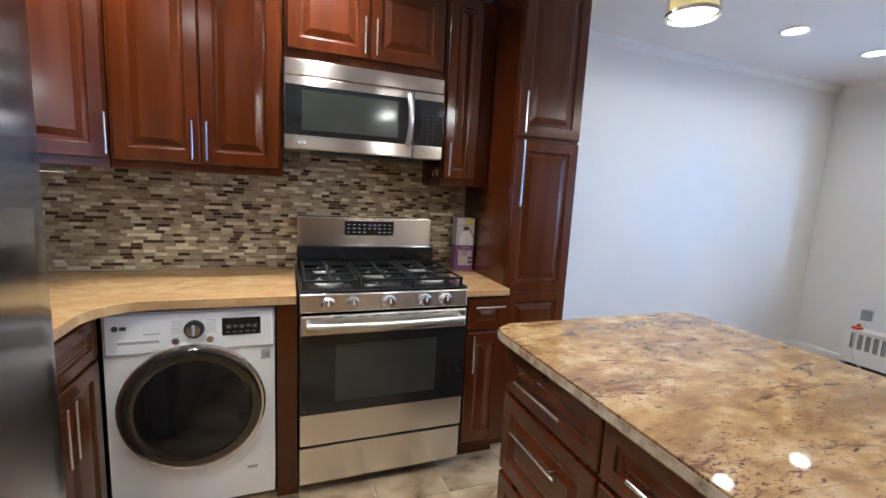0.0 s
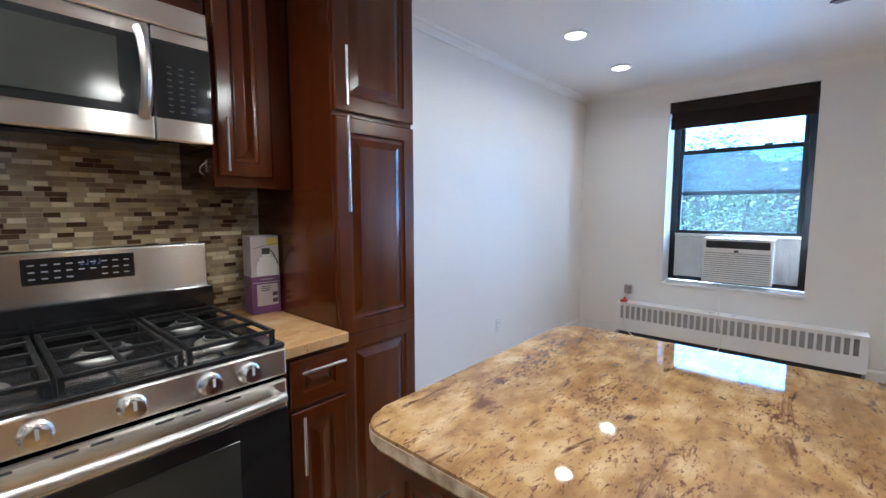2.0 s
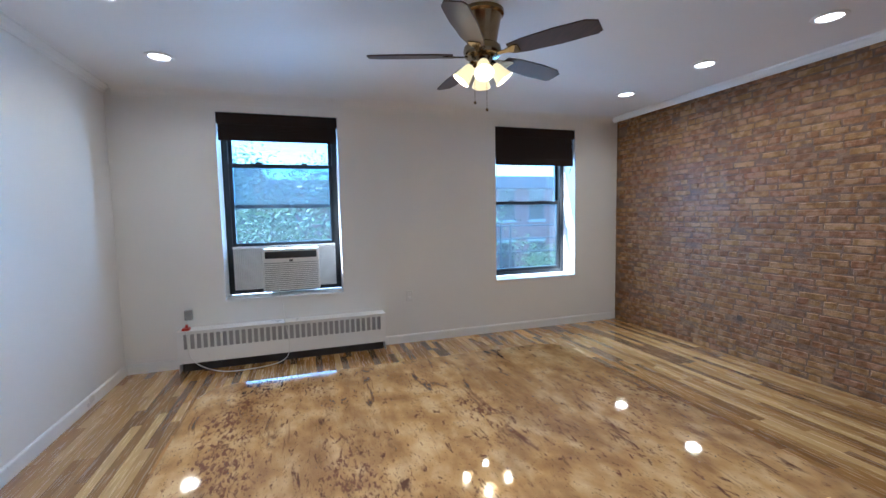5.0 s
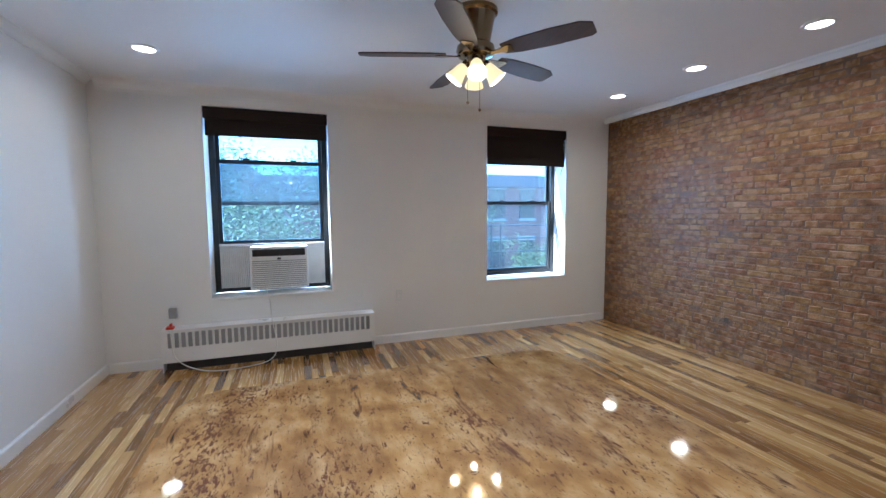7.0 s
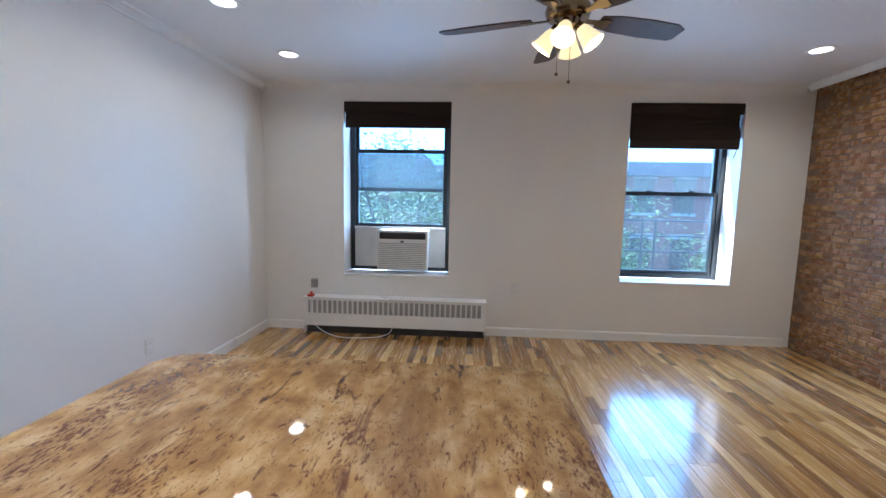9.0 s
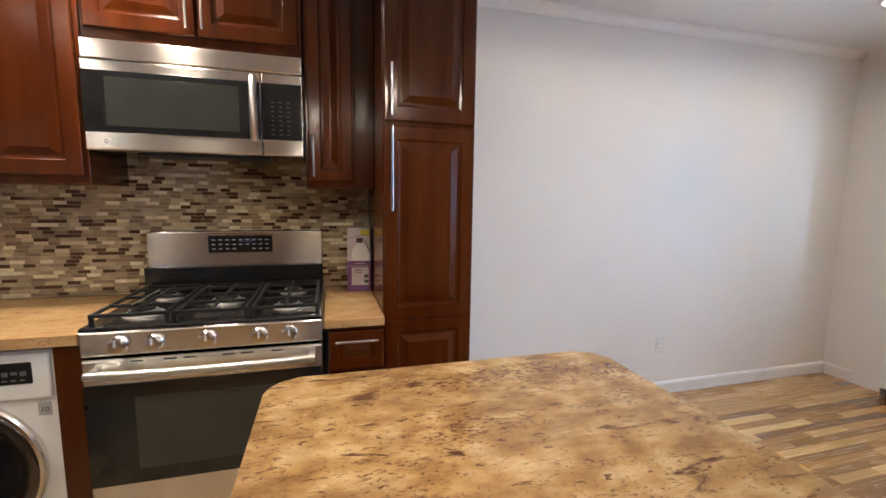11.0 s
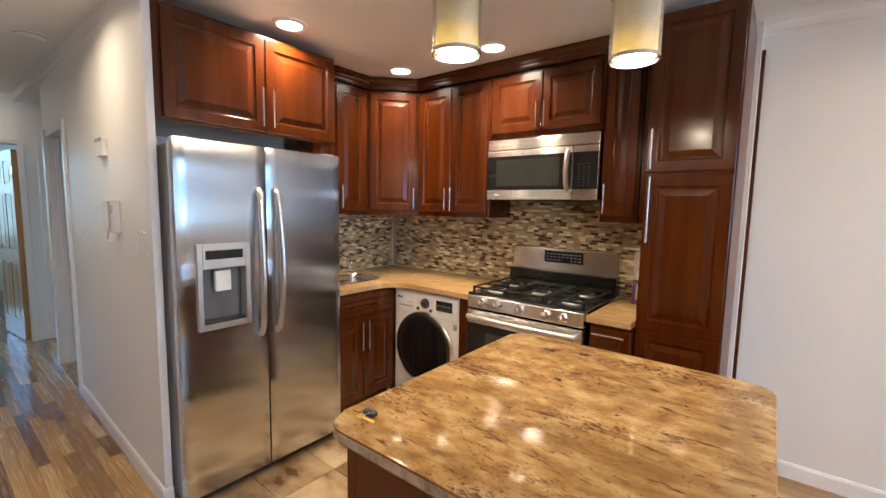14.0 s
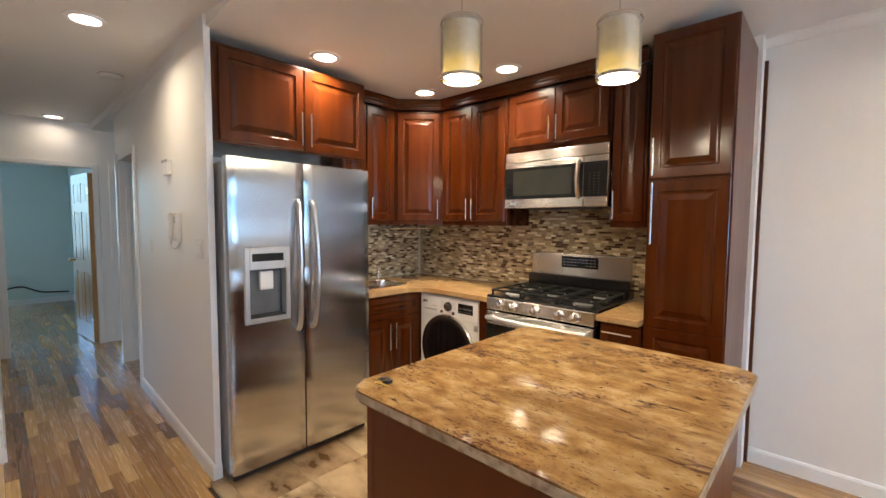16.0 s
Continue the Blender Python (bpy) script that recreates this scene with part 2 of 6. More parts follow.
DARK_PLASTIC = material("dark_plastic", [(0.02, 0.02, 0.022), (0.035, 0.035, 0.037)], 0.35, scale=10)
RUBBER = material("dark_rubber", [(0.02, 0.02, 0.02), (0.03, 0.03, 0.03)], 0.7, scale=20)
GRAIN_ANGLE = 4
GRANITE = granite("tan_granite", GRAIN_ANGLE, [(0.205, 0.110, 0.038), (0.325, 0.199, 0.080), (0.450, 0.320, 0.166)], (0.080, 0.036, 0.020), (0.045, 0.028, 0.02))
COUNTER = granite("beige_granite", 5, [(0.44, 0.265, 0.105), (0.52, 0.335, 0.15), (0.57, 0.40, 0.20)], (0.34, 0.18, 0.085), (0.14, 0.08, 0.05))
GREY_EDGE = material("rough_granite_edge", [(0.20, 0.13, 0.08), (0.42, 0.33, 0.23), (0.56, 0.47, 0.36)], 0.35, scale=30, bump=0.3, bump_scale=70, detail=8)
FRAME = material("black_window_metal", [(0.010, 0.014, 0.017), (0.022, 0.028, 0.032)], 0.35, scale=10)
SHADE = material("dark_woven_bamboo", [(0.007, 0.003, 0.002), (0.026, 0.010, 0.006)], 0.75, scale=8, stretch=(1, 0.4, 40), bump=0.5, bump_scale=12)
PANE = glass("window_glass", (0.50, 0.62, 0.70), haze=0.015)
BLADE = material("dark_walnut_blade", [(0.030, 0.014, 0.010), (0.065, 0.032, 0.022)], 0.42, scale=6, stretch=(1, 8, 8))
LIT_INNER = glow("lit_inner_cylinder", (1.0, 0.66, 0.20), 1.0, (0.55, 0.50, 0.40))
n, l = LIT_INNER.node_tree.nodes, LIT_INNER.node_tree.links
co, sep, fade = n.new("ShaderNodeTexCoord"), n.new("ShaderNodeSeparateXYZ"), n.new("ShaderNodeValToRGB")
span = n.new("ShaderNodeMath")
span.operation, span.inputs[1].default_value = "DIVIDE", 0.205
l.new(co.outputs["Object"], sep.inputs[0])
l.new(sep.outputs[2], span.inputs[0])
for p in (0.22, 0.44):
    fade.color_ramp.elements.new(p)
for k, v in enumerate(((0.110, 0.078, 0.018), (0.075, 0.047, 0.007), (0.022, 0.0165, 0.006), (0.007, 0.0065, 0.005))):
    fade.color_ramp.elements[k].color = (*v, 1)
l.new(span.outputs[0], fade.inputs[0])
l.new(fade.outputs[0], n["Principled BSDF"].inputs["Emission Color"])
LIT_GLASS = glow("lit_frosted_glass", (1.0, 0.70, 0.32), 0.11, (0.62, 0.46, 0.24))
BULB = glow("lamp_disc", (1.0, 0.86, 0.74), 0.9)
HOT_BULB = glow("bulb", (1.0, 0.82, 0.66), 1.0)
CLOCK = glow("blue_digits", (0.15, 0.35, 1.0), 0.012, (0.1, 0.12, 0.2))
LIGHT_MARK = material("grey_print", [(0.40, 0.40, 0.41), (0.45, 0.45, 0.46)], 0.5)
DARK_MARK = material("dark_print", [(0.05, 0.05, 0.055), (0.07, 0.07, 0.075)], 0.5)
PINE = material("varnished_pine", [(0.36, 0.19, 0.055), (0.48, 0.28, 0.095)], 0.35, scale=4, stretch=(6, 6, 0.6), coat=0.2)
RED_PLASTIC = material("red_plastic", [(0.55, 0.04, 0.02), (0.62, 0.06, 0.03)], 0.35)
PURPLE = material("purple_card", [(0.14, 0.05, 0.16), (0.18, 0.07, 0.20)], 0.4, scale=12)
YELLOW = material("yellow_print", [(0.60, 0.50, 0.05), (0.68, 0.58, 0.08)], 0.45)
CARD = material("pale_printed_card", [(0.46, 0.40, 0.42), (0.60, 0.55, 0.55)], 0.4, scale=14)
LACE = material("pierced_silver", [(0.55, 0.54, 0.51), (0.66, 0.65, 0.62)], 0.34, 1.0, scale=30)
BRASS = material("brass", [(0.55, 0.38, 0.10), (0.66, 0.47, 0.16)], 0.3, 1.0)

OAKS = [(0.437, 0.24, 0.075), (0.345, 0.176, 0.05), (0.543, 0.313, 0.102), (0.397, 0.204, 0.058), (0.692, 0.44, 0.166), (0.227, 0.104, 0.029), (0.49, 0.272, 0.087), (0.331, 0.169, 0.046), (0.621, 0.375, 0.136), (0.265, 0.131, 0.038), (0.463, 0.255, 0.079)]
GRAIN = [(0.80, 0.78, 0.75), (0.96, 0.96, 0.96), (1.05, 1.05, 1.05)]
OAK = material("oak_strip", GRAIN, 0.26, scale=4, stretch=(1.2, 26, 26), bump=0.03, bump_scale=8, coat=0.8, rand=OAKS, detail=8)
OAK_REST = material("oak_strip_rest", GRAIN, 0.26, scale=4, stretch=(1.2, 26, 26), bump=0.03, bump_scale=8, coat=0.8, island=OAKS, detail=8)
GROOVE = material("dark_joint", [(0.05, 0.03, 0.018), (0.075, 0.045, 0.028)], 0.8, scale=20)
TRAVS = [(0.40, 0.30, 0.185), (0.34, 0.245, 0.145), (0.44, 0.345, 0.225), (0.37, 0.265, 0.16)]
TRAVERTINE = material("mottled_stone_tile", [(0.42, 0.34, 0.28), (0.80, 0.74, 0.68), (1.05, 1.02, 1.0), (1.25, 1.25, 1.22)], 0.3, scale=5.5, stretch=(1, 1.5, 1),
                      turn=(0, 0, 30), bump=0.05, bump_scale=14, rand=TRAVS, detail=9, stops=[0.34, 0.45, 0.55, 0.68])
GROUT = material("sand_grout", [(0.44, 0.38, 0.27), (0.50, 0.43, 0.31)], 0.9, scale=40)
MOSAICS = [(0.45, 0.35, 0.20), (0.52, 0.42, 0.25), (0.36, 0.27, 0.165), (0.74, 0.64, 0.42), (0.085, 0.045, 0.025), (0.42, 0.33, 0.21), (0.80, 0.72, 0.51),
           (0.26, 0.19, 0.125), (0.58, 0.47, 0.29), (0.11, 0.062, 0.035), (0.45, 0.36, 0.24), (0.34, 0.26, 0.17), (0.30, 0.22, 0.14)]
MGRAIN = [(0.8, 0.8, 0.8), (1.1, 1.1, 1.1)]
MOSAIC = material("mosaic_tile", MGRAIN, 0.2, scale=20, rand=MOSAICS, rough_var=0.12)
MOSAIC_REST = material("mosaic_tile_rest", MGRAIN, 0.2, scale=20, island=MOSAICS, rough_var=0.12)
BRICKS = [(0.34, 0.177, 0.065), (0.31, 0.153, 0.061), (0.372, 0.2, 0.075), (0.282, 0.137, 0.061), (0.331, 0.164, 0.068), (0.395, 0.218, 0.084), (0.262, 0.132, 0.062), (0.321, 0.153, 0.068), (0.317, 0.164, 0.064), (0.355, 0.19, 0.081), (0.297, 0.14, 0.065)]
BGRAIN = [(0.48, 0.46, 0.44), (0.95, 0.95, 0.95), (1.22, 1.22, 1.22)]
BRICK = material("old_sealed_brick", BGRAIN, 0.27, scale=14, bump=0.8, bump_scale=34, rand=BRICKS, detail=9, rough_var=0.12)
BRICK_REST = material("old_sealed_brick_rest", BGRAIN, 0.27, scale=14, bump=0.8, bump_scale=34, island=BRICKS, detail=9, rough_var=0.12)
MORTAR = material("brown_mortar", [(0.085, 0.043, 0.022), (0.165, 0.088, 0.041), (0.28, 0.163, 0.080)], 0.5, scale=9, bump=0.8, bump_scale=45, detail=9)
LEAF = material("leaf", [(0.07, 0.105, 0.018), (0.12, 0.16, 0.035)], 0.5, scale=2, island=[(1, 1, 1), (0.7, 0.8, 0.7), (1.3, 1.25, 1.0), (0.9, 1.0, 0.8)])
BARK = material("bark", [(0.06, 0.045, 0.035), (0.11, 0.085, 0.065)], 0.85, scale=8, stretch=(3, 3, 0.5), bump=0.5)
FAR_BRICK = material("red_facade_brick", [(0.20, 0.075, 0.055), (0.27, 0.11, 0.08)], 0.85, scale=5, stretch=(1, 1, 4), bump=0.2)
FAR_DARK = material("slate_cornice", [(0.07, 0.08, 0.10), (0.10, 0.11, 0.13)], 0.8, scale=6)
FAR_STONE = material("facade_stone", [(0.36, 0.33, 0.29), (0.45, 0.42, 0.37)], 0.8, scale=6)
BOUNCE_PALE = material("bounce_concrete", [(0.36, 0.35, 0.33), (0.45, 0.44, 0.41)], 0.9, scale=1.5)
GROUND = material("asphalt", [(0.045, 0.045, 0.045), (0.065, 0.065, 0.063)], 0.9, scale=4)


# mesh tools
ORIGIN = {}


def thing(name, at, label, category, group="", kind=""):
    """An Empty at a thing's base; its parts are drawn in world metres round it."""
    ob = new(name)
    ob.empty_display_size = 0.1
    ob.location = at
    ORIGIN[ob] = Vector(at)
    return tagged(ob, label, category, group, kind)


def finish(bm, name, mat, smooth=False):
    me = bpy.data.meshes.new(name)
    bmesh.ops.recalc_face_normals(bm, faces=bm.faces)
    if smooth:
        for f in bm.faces:
            f.smooth = True
    bm.to_mesh(me)
    bm.free()
    me.materials.append(mat)
    if smooth:
        me.set_sharp_from_angle(angle=radians(35))
    return me


def part(name, bm, mat, parent, label="", smooth=False):
    """A bmesh in world metres as one mesh under a thing or a part."""
    o = ORIGIN[parent]
    bmesh.ops.translate(bm, verts=bm.verts, vec=-o)
    ob = new(name, finish(bm, name, mat, smooth))
    ob.parent = parent
    ORIGIN[ob] = o
    return tagged(ob, label)


def single(name, bm, mat, at, label="", category="", group="", kind="", smooth=False):
    """A thing or a piece of the setting that is one mesh, with its origin at a place."""
    bmesh.ops.translate(bm, verts=bm.verts, vec=-Vector(at))
    ob = new(name, finish(bm, name, mat, smooth))
    ob.location = at
    ORIGIN[ob] = Vector(at)
    return tagged(ob, label, category, group, kind)


def box(x0, x1, y0, y1, z0, z1, bev=0.0, seg=1, bm=None):
    out = bm or bmesh.new()
    b = bmesh.new()
    vs = [b.verts.new((x, y, z)) for z in (z0, z1) for y in (y0, y1) for x in (x0, x1)]
    for f in ((0, 1, 3, 2), (4, 6, 7, 5), (0, 4, 5, 1), (1, 5, 7, 3), (3, 7, 6, 2), (2, 6, 4, 0)):
        b.faces.new([vs[i] for i in f])
    if bev:
        bmesh.ops.bevel(b, geom=list(b.edges), offset=bev, segments=seg, affect="EDGES", profile=0.5)
    me = bpy.data.meshes.new("tmp")
    b.to_mesh(me)
    b.free()
    out.from_mesh(me)
    bpy.data.meshes.remove(me)
    return out


def rod(p0, p1, r0, r1=None, seg=12, bm=None):
    bm = bm or bmesh.new()
    p0, p1 = Vector(p0), Vector(p1)
    d = p1 - p0
    m = Matrix.Translation((p0 + p1) / 2) @ d.to_track_quat("Z", "Y").to_matrix().to_4x4()
    bmesh.ops.create_cone(bm, cap_ends=True, segments=seg, radius1=r0, radius2=r0 if r1 is None else r1, depth=d.length, matrix=m)
    return bm


def lathe(profile, centre, axis=(0, 0, 1), seg=24, bm=None, sweep=360):
    """Turns (radius, height) pairs about an axis through centre."""
    bm = bm or bmesh.new()
    m = Matrix.Translation(centre) @ Vector(axis).to_track_quat("Z", "Y").to_matrix().to_4x4()
    rings = []
    for r, h in profile:
        rings.append([bm.verts.new(m @ Vector((r * math.cos(radians(sweep) * i / seg), r * math.sin(radians(sweep) * i / seg), h))) for i in range(seg)])
    for a, b in zip(rings, rings[1:]):
        for i in range(seg):
            j = (i + 1) % seg
            bm.faces.new((a[i], a[j], b[j], b[i]))
    closed = (Vector(profile[0]) - Vector(profile[-1])).length < 1e-6
    for ring in () if closed else (rings[0], rings[-1]):
        if len(set(v.co.to_tuple(5) for v in ring)) > 2:
            bm.faces.new(ring)
    bmesh.ops.remove_doubles(bm, verts=bm.verts, dist=1e-5)
    return bm


def tube(points, r, seg=8, bm=None):
    """A round cord through points."""
    bm = bm or bmesh.new()
    pts = [Vector(p) for p in points]
    rings = []
    u = None
    for i, p in enumerate(pts):
        d = (pts[min(i + 1, len(pts) - 1)] - pts[max(i - 1, 0)]).normalized()
        u = d.orthogonal().normalized() if u is None else (u - d * u.dot(d)).normalized()
        v = d.cross(u)
        rings.append([bm.verts.new(p + r * (u * math.cos(2 * math.pi * k / seg) + v * math.sin(2 * math.pi * k / seg))) for k in range(seg)])
    for a, b in zip(rings, rings[1:]):
        for k in range(seg):
            bm.faces.new((a[k], a[(k + 1) % seg], b[(k + 1) % seg], b[k]))
    bm.faces.new(rings[0])
    bm.faces.new(rings[-1])
    return bm


def curve_points(ctrl, n=8):
    """A smooth line through control points."""
    c = [Vector(p) for p in ctrl]
    c = [2 * c[0] - c[1]] + c + [2 * c[-1] - c[-2]]
    out = []
    for i in range(1, len(c) - 2):
        for k in range(n):
            t = k / n
            out.append(0.5 * ((2 * c[i]) + (c[i + 1] - c[i - 1]) * t + (2 * c[i - 1] - 5 * c[i] + 4 * c[i + 1] - c[i + 2]) * t * t + (3 * c[i] - c[i - 1] - 3 * c[i + 1] + c[i + 2]) * t ** 3))
    return out + [c[-2]]


def prism(outline, z0, z1, bm=None, bev=0.0):
    """An outline in plan, drawn up from z0 to z1."""
    b = bm or bmesh.new()
    lo = [b.verts.new((x, y, z0)) for x, y in outline]
    hi = [b.verts.new((x, y, z1)) for x, y in outline]
    n = len(outline)
    b.faces.new(lo[::-1])
    b.faces.new(hi)
    for i in range(n):
        b.faces.new((lo[i], lo[(i + 1) % n], hi[(i + 1) % n], hi[i]))
    if bev:
        bmesh.ops.bevel(b, geom=[e for e in b.edges if abs(e.verts[0].co.z - e.verts[1].co.z) < 1e-6], offset=bev, segments=2, affect="EDGES", profile=0.5)
    return b


def round_rect(x0, x1, y0, y1, r, seg=6):
    out = []
    for cx, cy, a in ((x1 - r, y1 - r, 0), (x0 + r, y1 - r, 90), (x0 + r, y0 + r, 180), (x1 - r, y0 + r, 270)):
        for i in range(seg + 1):
            t = radians(a + 90 * i / seg)
            out.append((cx + r * math.cos(t), cy + r * math.sin(t)))
    return out


def run(profile, a, b, inward, bm=None):
    """A moulding: (out, up) pairs swept from a to b along a wall, out being measured along inward."""
    bm = bm or bmesh.new()
    a, b, n = Vector(a), Vector(b), Vector(inward)
    ends = [[bm.verts.new(p + n * o + Vector((0, 0, u))) for o, u in profile] for p in (a, b)]
    k = len(profile)
    for i in range(k):
        bm.faces.new((ends[0][i], ends[0][(i + 1) % k], ends[1][(i + 1) % k], ends[1][i]))
    bm.faces.new(ends[0])
    bm.faces.new(ends[1])
    return bm

# ---- the setting ----
NY, KY, EX, BY = 3.74, 3.61, 6.245, -1.555
KX = 0.20
HALL_Y = 1.445


def structure(name, bm, mat, label, at=(0, 0, 0)):
    return single(name, bm, mat, at, label, "", "", "structure")


structure("wall_north", box(2.0, EX, NY, NY + 0.15, -0.1, CEIL), PAINT, "smooth white painted party wall beside the wood floor")
structure("wall_kitchen", box(KX - 0.1, 2.93, KY, NY + 0.3, -0.1, CEIL), PAINT, "white wall behind the kitchen cabinets")
structure("wall_sink", box(KX - 0.12, KX, 1.59, KY, -0.1, CEIL), PAINT, "white wall behind sink and refrigerator")

# window wall with its two deep openings
W1, W2 = (1.826, 2.907), (-0.945, 0.108)
WZ = (0.595, 2.343)
WALL_T = 0.36
bm = bmesh.new()
for y0, y1, z0, z1 in ((BY - 0.2, W2[0], -0.1, CEIL), (W2[1], W1[0], -0.1, CEIL), (W1[1], NY + 0.15, -0.1, CEIL)):
    box(EX, EX + WALL_T, y0, y1, z0, z1, bm=bm)
for y0, y1 in (W1, W2):
    box(EX, EX + WALL_T, y0, y1, -0.1, WZ[0], bm=bm)
    box(EX, EX + WALL_T, y0, y1, WZ[1], CEIL, bm=bm)
structure("wall_east", bm, PAINT, "white plastered front wall with two deep windows")

# hall: its north partition leans a little, holds the bathroom doorway and stops short of the end wall
D1, DOOR_H = (-1.86, -1.07), 2.01


def hall_y(x):
    return HALL_Y + 0.0275 * (0.82 - x)


HALL_TURN = -1.575
bm = prism([(0.82, HALL_Y), (0.82, 1.478), (KX, 1.478), (KX, 1.60), (D1[1], 1.61), (D1[1], hall_y(D1[1]))], -0.1, CEIL)
prism([(D1[1], hall_y(D1[1])), (D1[1], 1.61), (D1[0], 1.62), (D1[0], hall_y(D1[0]))], DOOR_H, CEIL, bm)
structure("wall_hall_north", bm, PAINT, "white hall partition ending beside the refrigerator")
structure("wall_hall_south", box(-2.93, -0.25, 0.53, 0.65, -0.1, CEIL), PAINT, "white hall wall")
structure("wall_west", box(-0.37, -0.25, BY - 0.2, 0.53, -0.1, CEIL), PAINT, "plain white wall at the rear of the room")
HX = -2.93
ED, ED2 = (0.742, 1.465), (1.668, 2.45)
bm = box(HX - 0.12, HX, -1.2, ED[0], -0.1, CEIL)
box(HX - 0.12, HX, ED[1], ED2[0], -0.1, CEIL, bm=bm)
box(HX - 0.12, HX, ED2[1], 4.1, -0.1, CEIL, bm=bm)
box(HX - 0.12, HX, *ED, 2.02, CEIL, bm=bm)
box(HX - 0.12, HX, *ED2, 2.04, CEIL, bm=bm)
structure("wall_hall_end", bm, PAINT, "white wall with two doorways at the hall's end")
# the rooms behind
bm = box(-6.78, -6.66, -1.2, -1.1, -0.1, CEIL)
box(-6.78, -6.66, 0.6, 2.27, -0.1, CEIL, bm=bm)
box(-6.78, -6.66, 3.1, 4.1, -0.1, CEIL, bm=bm)
for y0, y1, z0, z1 in ((-1.1, 0.6, 0.35, 2.4), (2.27, 3.1, 0.02, 2.06)):
    box(-6.78, -6.66, y0, y1, -0.1, z0, bm=bm)
    box(-6.78, -6.66, y0, y1, z1, CEIL, bm=bm)
structure("wall_bedroom_rear", bm, DAYLIT_PAINT, "bedroom wall with a window, cool daylight tinted into its paint")
structure("wall_bedroom_south", box(-6.78, HX - 0.12, -1.32, -1.2, -0.1, CEIL), DAYLIT_PAINT, "bedroom wall, cool daylight tinted into its paint")
structure("wall_bedroom_party", box(-6.66, HX - 0.12, 1.62, 1.662, -0.1, CEIL), DAYLIT_PAINT, "wall between the bedrooms, cool daylight tinted into its paint")
structure("wall_side_room", box(-1.96, D1[0], hall_y(D1[0]), 4.1, -0.1, CEIL), PAINT, "white wall of the side room")
structure("wall_side_room_north", box(-6.78, -1.68, 4.1, 4.2, -0.1, CEIL), PAINT, "white wall of the side room")
structure("wall_closet", box(D1[0], KX - 0.12, 2.3, 2.4, -0.1, CEIL), PAINT, "white wall of the bathroom behind the hall")
bm = bmesh.new()
xs = [-6.9] + [0.1 * i for i in range(8, 34)] + [EX + WALL_T]
ys = [BY - 0.2] + [1.15 + 0.1 * i for i in range(4)] + [1.459, 1.461, 1.55, 1.65, 1.75, 4.3]
grid = [[bm.verts.new((x, y, ceil_z(x, y))) for y in ys] for x in xs]
for a, b in zip(grid, grid[1:]):
    for k in range(len(ys) - 1):
        bm.faces.new((a[k], a[k + 1], b[k + 1], b[k]))
ext = bmesh.ops.extrude_face_region(bm, geom=list(bm.faces))
for v in ext["geom"]:
    if isinstance(v, bmesh.types.BMVert):
        v.co.z = CEIL + 0.1
structure("ceiling", bm, CEIL_PAINT, "smooth white painted ceiling")

# mouldings
BASE = [(0, 0), (0.014, 0), (0.014, 0.075), (0.008, 0.088), (0, 0.09)]
CROWN = [(0, 0), (0, -0.056), (0.010, -0.056), (0.016, -0.042), (0.036, -0.022), (0.050, -0.014), (0.056, 0)]
for a, b, n in (((2.92, NY, 0), (EX, NY, 0), (0, -1, 0)), ((EX, NY - 0.02, 0), (EX, 3.31, 0), (-1, 0, 0)), ((EX, 1.42, 0), (EX, BY + 0.06, 0), (-1, 0, 0)),
                ((0.82, HALL_Y, 0), (D1[1] + 0.06, hall_y(D1[1] + 0.06), 0), (0, -1, 0)), ((-6.66, 1.62, 0), (-6.66, -1.2, 0), (1, 0, 0)),
                ((-2.93, 0.65, 0), (-0.25, 0.65, 0), (0, 1, 0)), ((0.82, HALL_Y - 0.014, 0), (0.82, 1.478, 0), (1, 0, 0)),
                ((-6.66, 1.62, 0), (HX - 0.2, 1.62, 0), (0, -1, 0))):
    structure("baseboard", run(BASE, a, b, n), TRIM, "low white painted baseboard", a)
for a, b, n in (((2.93, NY, CEIL), (EX, NY, CEIL), (0, -1, 0)), ((-0.25, BY + 0.045, CEIL), (EX, BY + 0.045, CEIL), (0, 1, 0))):
    structure("trim", run(CROWN, a, b, n), TRIM, "white crown moulding along the ceiling", a)
COVE = [(0, 0), (0, -0.10)] + [(0.10 - 0.10 * math.cos(radians(a)), -0.10 + 0.10 * math.sin(radians(a))) for a in (15, 30, 45, 60, 75)] + [(0.10, 0)]
structure("trim", run(COVE, (EX, BY + 0.1, CEIL), (EX, NY - 0.06, CEIL), (-1, 0, 0)), PAINT, "soft plaster cove above the windows", (EX, 0, CEIL))


def casing(axis, at, span, top, inward, width=0.065, sides=(0, 1)):
    """Flat door casing round an opening; axis: the way the wall runs."""
    bm = bmesh.new()
    t = 0.018 * inward
    lo, hi = min(at, at + t), max(at, at + t)
    for k in sides:
        a = span[k] - width if k == 0 else span[k]
        if axis == "x":
            box(a, a + width, lo, hi, 0, top + width, 0.003, bm=bm)
        else:
            box(lo, hi, a, a + width, 0, top + width, 0.003, bm=bm)
    if axis == "x":
        box(span[0], span[1], lo, hi, top, top + width, 0.003, bm=bm)
    else:
        box(lo, hi, span[0], span[1], top, top + width, 0.003, bm=bm)
    return structure("trim", bm, TRIM, "white painted door casing")


casing("y", HX, ED, 2.02, 1, 0.05)
casing("y", HX, ED2, 2.04, 1, 0.06)
